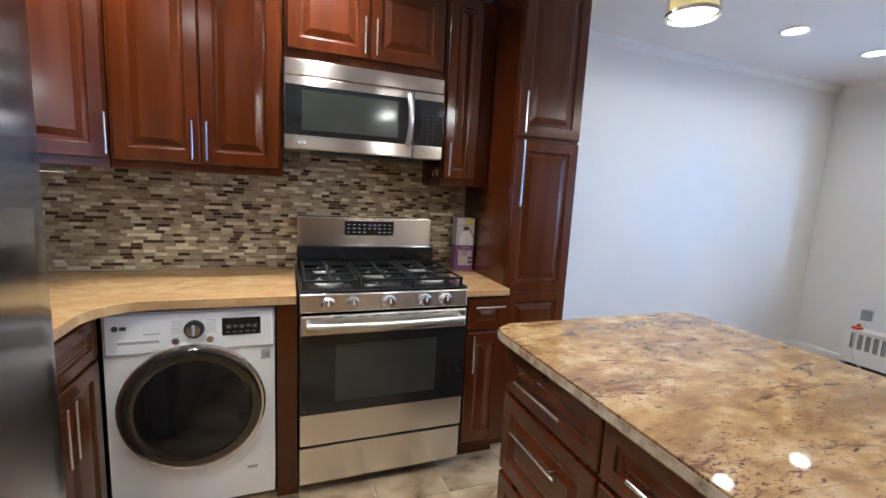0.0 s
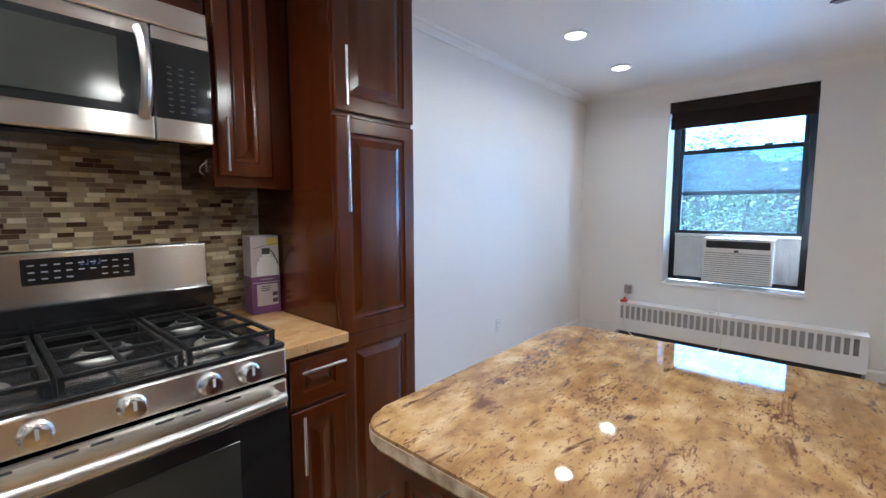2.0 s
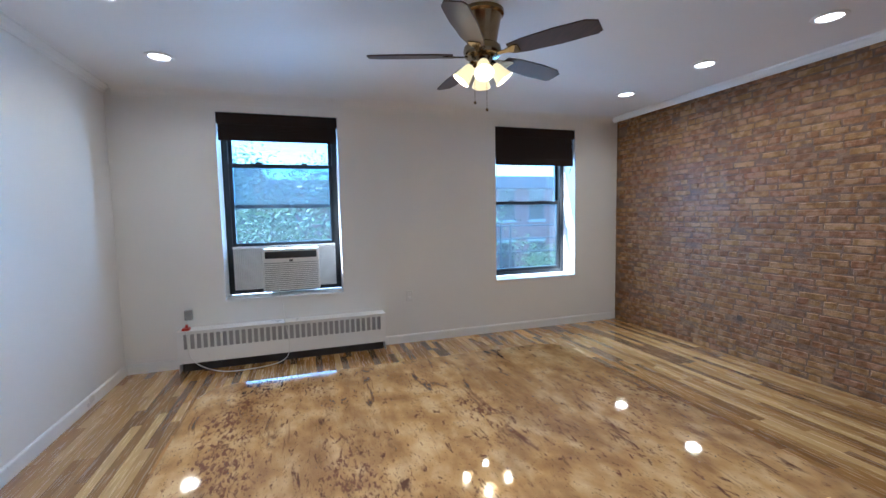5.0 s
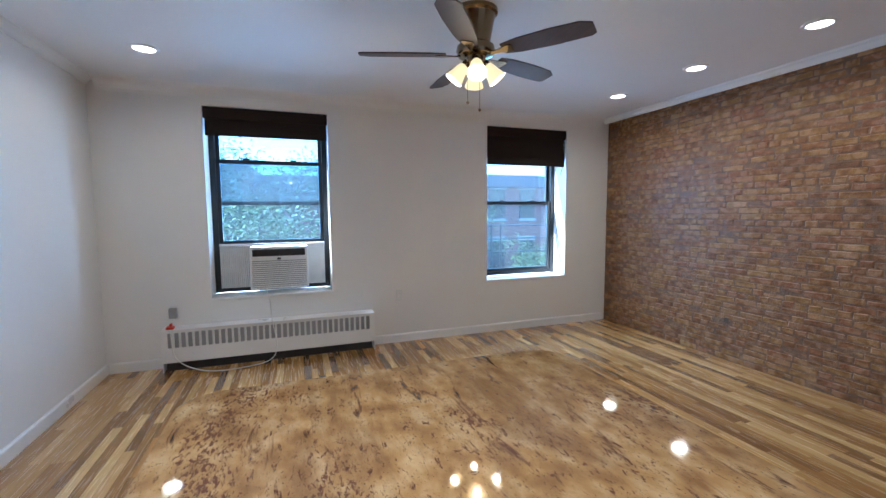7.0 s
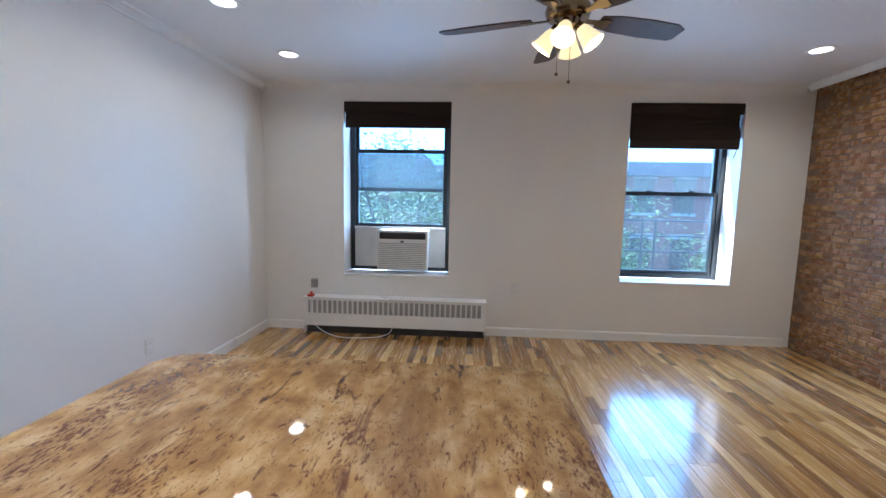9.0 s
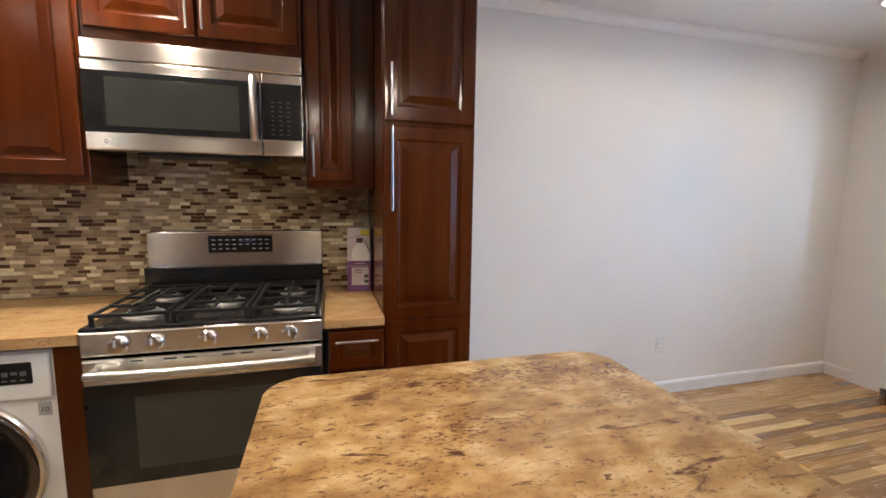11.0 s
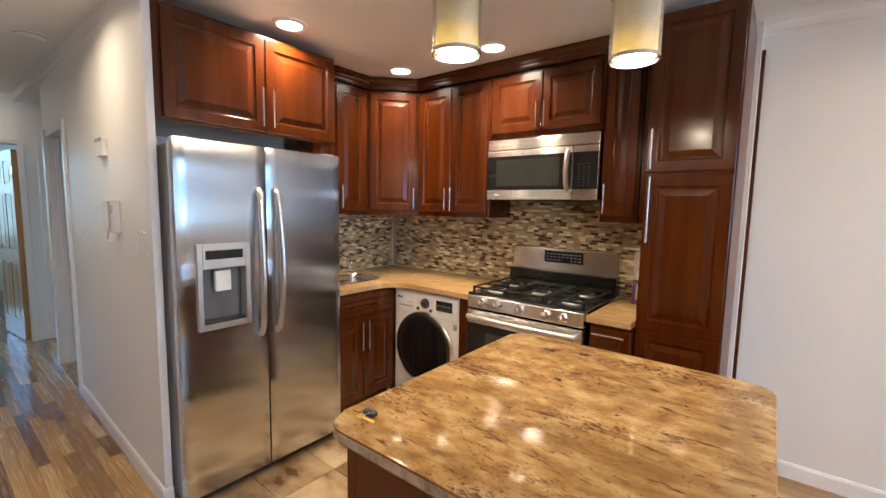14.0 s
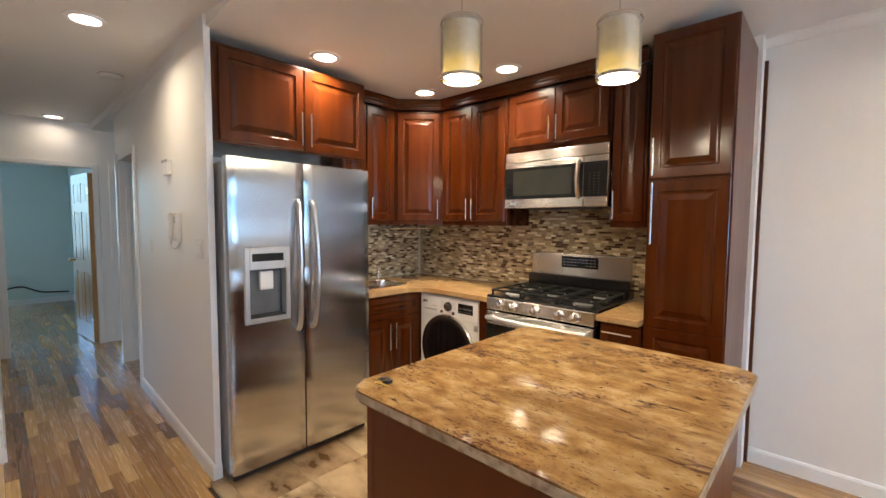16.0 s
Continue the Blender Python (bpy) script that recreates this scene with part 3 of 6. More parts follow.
# bathroom doorway: casings, jamb with its stop, stone saddle
y1 = hall_y(D1[1])
structure("trim", box(D1[1], D1[1] + 0.055, y1 - 0.018, y1 + 0.004, 0, DOOR_H + 0.05, 0.003), TRIM, "white painted door casing", (D1[1], y1, 0))
y0 = hall_y(D1[0])
bm = box(D1[0] - 0.06, D1[0] + 0.004, y0 - 0.018, y0, 0, DOOR_H + 0.06, 0.003)
box(D1[0] + 0.0005, D1[0] + 0.012, y0, y0 + 0.05, 0, DOOR_H, 0.002, bm=bm)
box(D1[0] + 0.0005, D1[0] + 0.020, y0 + 0.05, y0 + 0.085, 0, DOOR_H, 0.003, bm=bm)
structure("trim", bm, TRIM, "white painted door casing and jamb of the bathroom", (D1[0], y0, 0))
structure("trim", prism([(D1[0], y0 - 0.02), (D1[1], y1 - 0.02), (D1[1], 1.63), (D1[0], 1.63)], 0.001, 0.022, bev=0.003), GREY_EDGE, "stone saddle of the bathroom doorway", (-1.4, 1.5, 0))

# floors: beds under the pieces
structure("floor", box(-6.9, EX + 0.1, BY - 0.2, 4.2, -0.12, -0.012), GROOVE, "oak strip floor, varnished, light and dark boards mixed")
TX = (KX, 2.91)
TY = (1.487, KY)
structure("floor_kitchen", box(*TX, *TY, -0.0115, -0.003), GROUT, "mottled beige stone tile floor with sandy joints")
structure("trim", box(0.82, 2.91, 1.412, 1.487, -0.011, 0.006, 0.004), TRAVERTINE, "pale stone saddle between tile and wood floor", (1.5, 1.45, 0))


# ---- kitchen ----
def local_thing(name, m, label, category, group=""):
    """An Empty at the pose m whose parts are drawn in its own metres."""
    ob = new(name)
    ob.empty_display_size = 0.1
    ob.matrix_basis = m
    ORIGIN[ob] = Vector((0, 0, 0))
    return tagged(ob, label, category, group)


def door_mesh(x0, x1, z0, z1, y=0.0, t=0.02, stile=0.052):
    """A raised-panel door or drawer front whose face looks to -y."""
    s = min(stile, (x1 - x0) * 0.26, (z1 - z0) * 0.28)
    k = s / 0.052
    rings = [(0, y), (0, y - t + 0.004), (0.004, y - t), (s, y - t), (s + 0.004 * k, y - t + 0.007), (s + 0.012 * k, y - t + 0.009),
             (s + 0.017 * k, y - t + 0.009), (s + 0.042 * k, y - t + 0.001), (s + 0.045 * k, y - t)]
    bm = bmesh.new()
    loops = []
    for i, yy in rings:
        loops.append([bm.verts.new(p) for p in ((x0 + i, yy, z0 + i), (x1 - i, yy, z0 + i), (x1 - i, yy, z1 - i), (x0 + i, yy, z1 - i))])
    bm.faces.new(loops[0])
    for a, b in zip(loops, loops[1:]):
        for i in range(4):
            bm.faces.new((a[i], a[(i + 1) % 4], b[(i + 1) % 4], b[i]))
    bm.faces.new(loops[-1])
    return bm


def bar_handle(parent, x, z, length, level=False, y=-0.02):
    bm = bmesh.new()
    h = length / 2
    if level:
        rod((x - h, y - 0.032, z), (x + h, y - 0.032, z), 0.0055, bm=bm)
        for s in (-1, 1):
            rod((x + s * h * 0.68, y - 0.032, z), (x + s * h * 0.68, y, z), 0.004, seg=8, bm=bm)
    else:
        rod((x, y - 0.032, z - h), (x, y - 0.032, z + h), 0.0055, bm=bm)
        for s in (-1, 1):
            rod((x, y - 0.032, z + s * h * 0.68), (x, y, z + s * h * 0.68), 0.004, seg=8, bm=bm)
    return part("handle", bm, CHROME, parent, "satin chrome bar handle", True)


def cabinet(name, m, w, h, depth, fronts, label, kick=0.0, group="", body=None):
    """fronts: (x0, x1, z0, z1, handle): handle None or (x, z, length, level)."""
    ob = local_thing(name, m, label, "cabinet", group)
    part("body", body or box(0, w, 0, depth, kick, h, 0.002), CHERRY, ob)
    if kick:
        part("toe_kick", box(0.001, w - 0.001, 0.05, depth, 0, kick), CHERRY_H, ob)
    for x0, x1, z0, z1, hd in fronts:
        level = bool(hd and hd[3])
        d = part("drawer_front" if level else "door", door_mesh(x0, x1, z0, z1), CHERRY_H if level else CHERRY, ob)
        if hd:
            bar_handle(d, *hd)
    return ob


UZ, UT = 1.413, 2.365
UH = UT - UZ
UF = 3.28
WALLCABS = "wall cabinets"


def pair(w, h, length, low=True):
    """Two doors that meet in the middle, handles at their inner edge."""
    c = w / 2
    z = 0.05 + length / 2
    return [(0.014, c - 0.002, 0.034, h - 0.02, (c - 0.027, z, length, False)), (c + 0.002, w - 0.014, 0.034, h - 0.02, (c + 0.027, z, length, False))]


cabinet("wall_cabinet", pose(0.815, UF, UZ), 0.655, UH, KY - UF - 0.012, pair(0.655, UH, 0.16), "cherry wood wall cabinet with two raised-panel doors", group=WALLCABS)
cabinet("wall_cabinet", pose(1.476, UF, 1.945), 0.762, UT - 1.945, KY - UF - 0.012, pair(0.762, UT - 1.945, 0.16), "short cherry wood cabinet above the microwave", group=WALLCABS)
cabinet("wall_cabinet", pose(2.243, UF, UZ), 0.205, UH, KY - UF - 0.012, [(0.012, 0.193, 0.034, UH - 0.02, (0.032, 0.135, 0.17, False))],
        "narrow cherry wood wall cabinet beside the pantry", group=WALLCABS)
single("filler_panel", box(2.45, 2.532, UF + 0.03, KY - 0.012, UZ, UT), CHERRY, (2.49, UF, UZ), "dark cherry filler panel between cabinet and pantry", "panel")
# diagonal corner cabinet
q = math.sqrt(0.5)
body = bmesh.new()
dl = math.hypot(0.285, 0.285)
corner = [Vector((0.527, 2.995)), Vector((0.812, 3.28)), Vector((0.812, KY - 0.012)), Vector((KX + 0.012, KY - 0.012)), Vector((KX + 0.012, 2.995))]
loc = []
for v in corner:
    d = v - corner[0]
    loc.append(((d.x + d.y) * q, (d.y - d.x) * q))
prism(loc, 0, UH, body)
cabinet("wall_cabinet", pose(0.527, 2.995, UZ, 0, 0, 45), dl, UH, 0.3, [(0.022, dl - 0.022, 0.034, UH - 0.02, (dl - 0.04, 0.13, 0.16, False))],
        "diagonal cherry wood corner wall cabinet", group=WALLCABS, body=body)
cabinet("wall_cabinet", pose(0.527, 2.478, UZ, 0, 0, 90), 0.514, UH, 0.527 - KX - 0.012,
        [(0.012, 0.210, 0.034, UH - 0.02, (0.184, 0.135, 0.16, False)), (0.218, 0.500, 0.034, UH - 0.02, (0.244, 0.135, 0.16, False))],
        "cherry wood wall cabinet above the sink", group=WALLCABS)
cabinet("wall_cabinet", pose(0.81, 1.482, 1.862, 0, 0, 90), 0.993, 0.526, 0.81 - KX - 0.012,
        [(0.030, 0.522, 0.012, 0.506, (0.494, 0.137, 0.20, False)), (0.526, 0.981, 0.012, 0.506, (0.555, 0.137, 0.20, False))],
        "deep cherry wood cabinet above the refrigerator", group=WALLCABS)
# crown along the cabinet tops
CAB_CROWN = [(0, 0), (0.010, 0), (0.013, 0.012), (0.014, 0.026), (0.022, 0.032), (0.024, 0.046), (0.040, 0.060), (0.044, 0.070), (0.050, 0.072), (0.050, 0.0785), (0, 0.0785)]
for a, b, n in (((0.815, UF - 0.02, UT), (2.45, UF - 0.02, UT), (0, -1, 0)), ((0.541, 2.981, UT), (0.826, 3.266, UT), (q, -q, 0)), ((0.547, 2.478, UT), (0.547, 2.99, UT), (1, 0, 0))):
    single("cabinet_crown", run(CAB_CROWN, a, b, n), CHERRY_H, a, "stepped cherry wood crown along the cabinet tops", "moulding", "cabinet crowns")
# pantry
PX0, PX1, PF = 2.534, 2.908, 3.04
pan = cabinet("pantry_cabinet", pose(PX0, PF, 0), PX1 - PX0, 2.415, KY - PF + 0.10, [(0.004, 0.370, 1.672, 2.408, (0.03, 1.78, 0.19, False))],
              "tall cherry wood pantry cabinet with long handles", kick=0.10,
              body=box(0, PX1 - PX0 - 0.004, 0, NY - PF - 0.03, 0.10, 2.412, 0.002))
low = door_mesh(0.004, 0.370, 0.888, 1.655)
low2 = door_mesh(0.004, 0.370, 0.112, 0.888)
me = bpy.data.meshes.new("tmp")
low2.to_mesh(me)
low.from_mesh(me)
d = part("door", low, CHERRY, pan)
bar_handle(d, 0.032, 1.49, 0.32)
part("side_panel", box(PX1 - PX0 - 0.003, PX1 - PX0 + 0.001, 0.001, NY - PF - 0.004, 0.0, 2.415), PANEL_RED, pan, "smooth red-brown side panel")
part("wall_strip", box(PX1 - PX0 + 0.002, PX1 - PX0 + 0.040, NY - PF - 0.032, NY - PF - 0.004, 0.0, 2.37, 0.003), CHERRY, pan, "thin cherry wood strip against the wall")

# base cabinets
BF, BH = 3.0, 0.885
cabinet("base_cabinet", pose(2.318, BF, 0), 0.214, BH, KY - BF - 0.012,
        [(0.004, 0.210, 0.715, 0.868, (0.107, 0.835, 0.16, True)), (0.004, 0.210, 0.115, 0.700, (0.03, 0.60, 0.19, False))],
        "narrow cherry wood base cabinet beside the stove", kick=0.10)
cabinet("base_cabinet", pose(0.815, 2.395, 0, 0, 0, 90), 0.60, BH, 0.815 - KX - 0.012,
        [(0.004, 0.596, 0.715, 0.868, None), (0.004, 0.298, 0.115, 0.700, (0.272, 0.575, 0.20, False)), (0.302, 0.596, 0.115, 0.700, (0.328, 0.575, 0.20, False))],
        "cherry wood sink base cabinet", kick=0.10)
single("filler_panel", box(1.452, 1.532, 2.99, KY - 0.02, 0, BH), CHERRY, (1.49, 2.99, 0), "cherry wood upright panel between washer and stove", "panel")
single("filler_panel", box(0.795, 0.815, 2.995, KY - 0.05, 0, BH), CHERRY, (0.81, 3.0, 0), "cherry wood end panel beside the washer", "panel")

# worktops
CT0, CT1 = 0.887, 0.922
SX, SY, SR = 0.535, 2.74, (0.165, 0.29)
sink_hole = [(SX + SR[0] * math.copysign(abs(math.cos(a)) ** 0.5, math.cos(a)), SY + SR[1] * math.copysign(abs(math.sin(a)) ** 0.5, math.sin(a))) for a in [2 * math.pi * i / 32 for i in range(32)]]
arc = [(1.01 - 0.165 * math.cos(a), 2.807 + 0.165 * math.sin(a)) for a in [radians(7.5 * i) for i in range(13)]]
outer = [(KX + 0.012, 2.39), (0.845, 2.39)] + arc + [(1.528, 2.972), (1.528, KY - 0.012), (KX + 0.012, KY - 0.012)]
bm = bmesh.new()
loops = []
for pts in (outer, sink_hole):
    vs = [bm.verts.new((x, y, CT1)) for x, y in pts]
    loops += [bm.edges.new((vs[i], vs[(i + 1) % len(vs)])) for i in range(len(vs))]
bmesh.ops.triangle_fill(bm, edges=loops, use_beauty=True)
ext = bmesh.ops.extrude_face_region(bm, geom=list(bm.faces))
bmesh.ops.translate(bm, verts=[v for v in ext["geom"] if isinstance(v, bmesh.types.BMVert)], vec=(0, 0, CT0 - CT1))
single("worktop", bm, COUNTER, (0.8, 3.2, CT0), "beige polished granite worktop round the kitchen corner", "worktop")
single("worktop", box(2.303, 2.532, 2.965, KY - 0.012, CT0, CT1, 0.004, 2), COUNTER, (2.42, 3.2, CT0), "short beige granite worktop between stove and pantry", "worktop")
sink = thing("sink", (SX, SY, CT1 - 0.16), "oval stainless steel undermount sink in the worktop", "sink")
bm = bmesh.new()
rings = []
for s, z in ((1.04, CT1 + 0.001), (1.0, CT1 + 0.004), (0.97, CT1 - 0.004), (0.93, CT1 - 0.13), (0.80, CT1 - 0.155), (0.15, CT1 - 0.16)):
    rings.append([bm.verts.new((SX + (x - SX) * s, SY + (y - SY) * s, z)) for x, y in sink_hole])
for a, b in zip(rings, rings[1:]):
    for i in range(32):
        bm.faces.new((a[i], a[(i + 1) % 32], b[(i + 1) % 32], b[i]))
bm.faces.new(rings[-1])
part("basin", bm, CHROME, sink, smooth=True)
part("drain", lathe([(0.0, 0.006), (0.03, 0.006), (0.036, 0.0)], (SX, SY, CT1 - 0.159)), CHROME, sink)
tap = thing("faucet", (0.30, 3.0, CT1), "small chrome faucet behind the sink", "faucet")
part("base", lathe([(0.027, 0), (0.027, 0.010), (0.019, 0.016), (0.018, 0.125), (0.010, 0.135), (0.0, 0.136)], (0.30, 3.0, CT1)), CHROME, tap, smooth=True)
part("spout", tube(curve_points([(0.30, 3.0, CT1 + 0.085), (0.35, 2.965, CT1 + 0.115), (0.41, 2.925, CT1 + 0.12), (0.43, 2.91, CT1 + 0.095)]), 0.010), CHROME, tap, smooth=True)
part("lever", rod((0.30, 2.99, CT1 + 0.13), (0.285, 2.925, CT1 + 0.15), 0.006), CHROME, tap, smooth=True)

# washer
WX0, WX1, WF, WT = 0.842, 1.442, 3.01, 0.868
wa = thing("washing_machine", (1.142, 3.3, 0), "white front-loading washing machine with dark round door", "washing machine")
body = bmesh.new()
box(WX0, WX1, WF + 0.06, KY - 0.04, 0.025, WT, 0.012, 3, bm=body)
rim = [(1.140 + 0.25 * math.cos(a), 0.470 + 0.25 * math.sin(a)) for a in [2 * math.pi * i / 48 for i in range(48)]]
edge = [(WX0, 0.025), (WX1, 0.025), (WX1, WT), (WX0, WT)]
ring_edges = []
for pts in (edge, rim):
    vs = [body.verts.new((x, WF, z)) for x, z in pts]
    ring_edges += [body.edges.new((vs[i], vs[(i + 1) % len(vs)])) for i in range(len(vs))]
face = bmesh.ops.triangle_fill(body, edges=ring_edges, use_beauty=True)
ext = bmesh.ops.extrude_face_region(body, geom=[f for f in face["geom"] if isinstance(f, bmesh.types.BMFace)])
bmesh.ops.translate(body, verts=[v for v in ext["geom"] if isinstance(v, bmesh.types.BMVert)], vec=(0, 0.075, 0))
part("body", body, WHITE_ENAMEL, wa)
part("control_panel", box(WX0 + 0.006, WX1 - 0.006, WF - 0.012, WF + 0.01, 0.705, WT - 0.004, 0.008, 3), WHITE_ENAMEL, wa)
for sx in (0.07, 0.53):
    for yy in (3.07, 3.5):
        part("foot", rod((WX0 + sx, yy, 0), (WX0 + sx, yy, 0.028), 0.02), RUBBER, wa)
WC = (1.140, WF, 0.470)
ax = (0, -1, 0)
dr = part("door", lathe([(0.258, -0.005), (0.258, 0.022), (0.250, 0.034), (0.236, 0.040), (0.205, 0.036), (0.198, 0.030)], WC, ax, 48), SMOKED, wa, "dark smoked round door", True)
part("chrome_ring", lathe([(0.262, 0.006), (0.266, 0.012), (0.266, 0.022), (0.260, 0.030), (0.252, 0.032), (0.252, 0.006), (0.262, 0.006)], WC, ax, 48), CHROME, dr, "chrome ring", True)
part("porthole", lathe([(0.207, 0.0355), (0.200, 0.028), (0.170, 0.008), (0.12, -0.012), (0.06, -0.022), (0.0, -0.025)], WC, ax, 48), DOOR_GLASS, dr, "dark bowl-shaped door glass", True)
kn = part("dial", lathe([(0.036, 0.0), (0.036, 0.012), (0.032, 0.018), (0.026, 0.018)], (1.148, WF - 0.012, 0.797), ax, 28), DARK_PLASTIC, wa, "dark dial ring", True)
part("dial_cap", lathe([(0.026, 0.008), (0.025, 0.026), (0.0, 0.028)], (1.148, WF - 0.012, 0.797), ax, 24), CHROME, kn, "chrome dial cap", True)
part("dial_grip", box(1.143, 1.153, WF - 0.048, WF - 0.038, 0.775, 0.819, 0.003), CHROME, kn)
disp = part("display", box(1.245, 1.388, WF - 0.016, WF - 0.010, 0.762, 0.835, 0.003), DARK_GLASS, wa, "dark display window")
bm = bmesh.new()
for i in range(5):
    box(1.262 + 0.024 * i, 1.278 + 0.024 * i, WF - 0.0175, WF - 0.0155, 0.792 + 0.004 * (i % 2), 0.806, bm=bm)
    box(1.260 + 0.024 * i, 1.274 + 0.024 * i, WF - 0.0175, WF - 0.0155, 0.775, 0.779, bm=bm)
part("display_marks", bm, MID_GREY, disp)
drw = part("detergent_drawer", box(0.885, 1.035, WF - 0.0135, WF - 0.008, 0.722, 0.765, 0.001), WHITE_ENAMEL, wa)
# no hollow here: a grey strip gives the shadow inside the white grip
part("drawer_grip", box(0.893, 1.028, WF - 0.0145, WF - 0.0130, 0.749, 0.760, 0.0005), LIGHT_MARK, drw, "grip slot, its shade drawn as a grey strip")
for bx in (1.083, 1.203):
    part("button", lathe([(0.014, 0), (0.013, 0.008), (0.0, 0.009)], (bx, WF - 0.012, 0.752), ax, 18), CHROME, wa, "", True)
bm = bmesh.new()
for bx in (1.070, 1.188):
    for i in range(6):
        box(bx, bx + 0.036, WF - 0.0135, WF - 0.0115, 0.783 + 0.0095 * i, 0.785 + 0.0095 * i, bm=bm)
box(0.975, 1.03, WF - 0.0135, WF - 0.0115, 0.783, 0.787, bm=bm)
tagged(part("panel_print", bm, LIGHT_MARK, wa, "small grey print"), kind="stuff")
part("maker_mark", lathe([(0.011, 0), (0.011, 0.0015), (0.0, 0.0015)], (0.886, WF - 0.012, 0.812), ax, 18, box(0.901, 0.922, WF - 0.0135, WF - 0.0115, 0.805, 0.819)), DARK_MARK, wa, "round grey maker's mark")
st = part("sticker", box(1.388, 1.425, WF - 0.0025, WF + 0.001, 0.645, 0.690), LIGHT_MARK, wa, "small grey guarantee sticker")


def writing(parent, text, m, size, mat, name="lettering"):
    """Raised lettering turned into a mesh, reading along the pose's x."""
    cu = bpy.data.curves.new(name, "FONT")
    cu.body, cu.size, cu.extrude, cu.align_x, cu.align_y = text, size, 0.0004, "CENTER", "CENTER"
    tmp = bpy.data.objects.new("tmp", cu)
    me = bpy.data.meshes.new_from_object(tmp)
    bpy.data.objects.remove(tmp)
    me.transform(Matrix.Translation(-ORIGIN[parent]) @ m)
    me.materials.append(mat)
    ob = new(name, me)
    ob.parent = parent
    ORIGIN[ob] = ORIGIN[parent]
    return ob


writing(st, "10", pose(1.4065, WF - 0.003, 0.664, 90), 0.026, DARK_MARK)
part("filter_flap", box(1.33, 1.37, WF - 0.002, WF + 0.001, 0.150, 0.163, 0.001), LIGHT_MARK, wa)

# stove
SX0, SX1, SF = 1.538, 2.300, 2.965
st = thing("gas_stove", (1.92, 3.3, 0), "stainless steel gas stove with black cooktop and oven door", "stove")
part("body", box(SX0 + 0.004, SX1 - 0.004, SF + 0.03, KY - 0.02, 0.05, 0.90, 0.003), BLACK, st, "black enamel sides")
for sx in (0.06, 0.70):
    for yy in (3.08, 3.5):
        part("foot", rod((SX0 + sx, yy, 0), (SX0 + sx, yy, 0.055), 0.018), RUBBER, st)
part("drawer", box(SX0 + 0.003, SX1 - 0.003, SF - 0.005, SF + 0.03, 0.055, 0.232, 0.006, 2), STEEL, st, "steel storage drawer")
od = part("oven_door", box(SX0 + 0.003, SX1 - 0.003, SF - 0.014, SF + 0.028, 0.244, 0.838, 0.008, 2), STEEL, st, "steel oven door with black glass")
part("door_glass", box(SX0 + 0.006, SX1 - 0.006, SF - 0.018, SF - 0.012, 0.392, 0.752, 0.002), DARK_GLASS, od, "black glass")
part("oven_window", box(SX0 + 0.15, SX1 - 0.15, SF - 0.0205, SF - 0.0175, 0.445, 0.705, 0.001), OVEN_GLASS, od, "tinted oven window")
hb = tube(curve_points([(SX0 + 0.03, SF - 0.050, 0.800), (SX0 + 0.2, SF - 0.064, 0.800), (1.92, SF - 0.068, 0.800), (SX1 - 0.2, SF - 0.064, 0.800), (SX1 - 0.03, SF - 0.050, 0.800)]), 0.0135, 12)
for hx in (SX0 + 0.04, SX1 - 0.04):
    rod((hx, SF - 0.05, 0.80), (hx, SF - 0.012, 0.80), 0.011, bm=hb)
part("door_handle", hb, STEEL_BAR, od, "curved steel bar handle", True)
for vx in (1.70, 1.80, 1.86, 1.98, 2.04, 2.14):
    part("vent_slot", box(vx - 0.02, vx + 0.02, SF - 0.0155, SF - 0.012, 0.824, 0.829), DARK_PLASTIC, od)
cp = bmesh.new()
box(SX0 + 0.001, SX1 - 0.001, SF - 0.010, SF + 0.05, 0.848, 0.930, 0.006, 2, bm=cp)
part("control_panel", cp, STEEL, st, "sloped steel control panel")
for kx in (1.655, 1.758, 1.918, 2.085, 2.185):
    k = part("knob", lathe([(0.030, 0), (0.029, 0.008), (0.024, 0.012), (0.021, 0.034), (0.0, 0.036)], (kx, SF - 0.010, 0.888), ax, 22), CHROME, st, "steel burner knob", True)
    part("knob_mark", box(kx - 0.003, kx + 0.003, SF - 0.0475, SF - 0.044, 0.888, 0.908), LIGHT_MARK, k)
top = prism([(SX0, SF + 0.0), (SX1, SF + 0.0), (SX1, KY - 0.05), (SX0, KY - 0.05)], 0.928, 0.944, bev=0.005)
part("cooktop", top, BLACK, st, "glossy black cooktop")
bm = bmesh.new()
box(SX0, SX1, 3.50, KY - 0.015, 0.93, 1.055, 0.004, 2, bm=bm)
part("back_riser", bm, BLACK, st, "black riser")
bg = part("backguard", box(SX0 + 0.001, SX1 - 0.001, 3.545, KY - 0.012, 1.045, 1.212, 0.006, 2), STEEL, st, "steel backguard with control display")
cd = part("control_display", box(1.79, 2.068, 3.5415, 3.546, 1.112, 1.192, 0.002), DARK_GLASS, bg, "black control display")
bm = bmesh.new()
for r in range(3):
    for c in range(9):
        if not (r == 0 and c in (4, 5)):
            box(1.805 + 0.029 * c, 1.820 + 0.029 * c, 3.5400, 3.5420, 1.128 + 0.021 * r, 1.1315 + 0.021 * r, bm=bm)
part("key_print", bm, LIGHT_MARK, cd)
bm = bmesh.new()
for i, cx in enumerate((1.925, 1.938, 1.955, 1.968)):
    box(cx, cx + 0.008, 3.5400, 3.5420, 1.163, 1.166, bm=bm)
    box(cx + 0.006, cx + 0.008, 3.5400, 3.5420, 1.163, 1.180, bm=bm)
part("clock_digits", bm, CLOCK, cd, "blue clock digits")
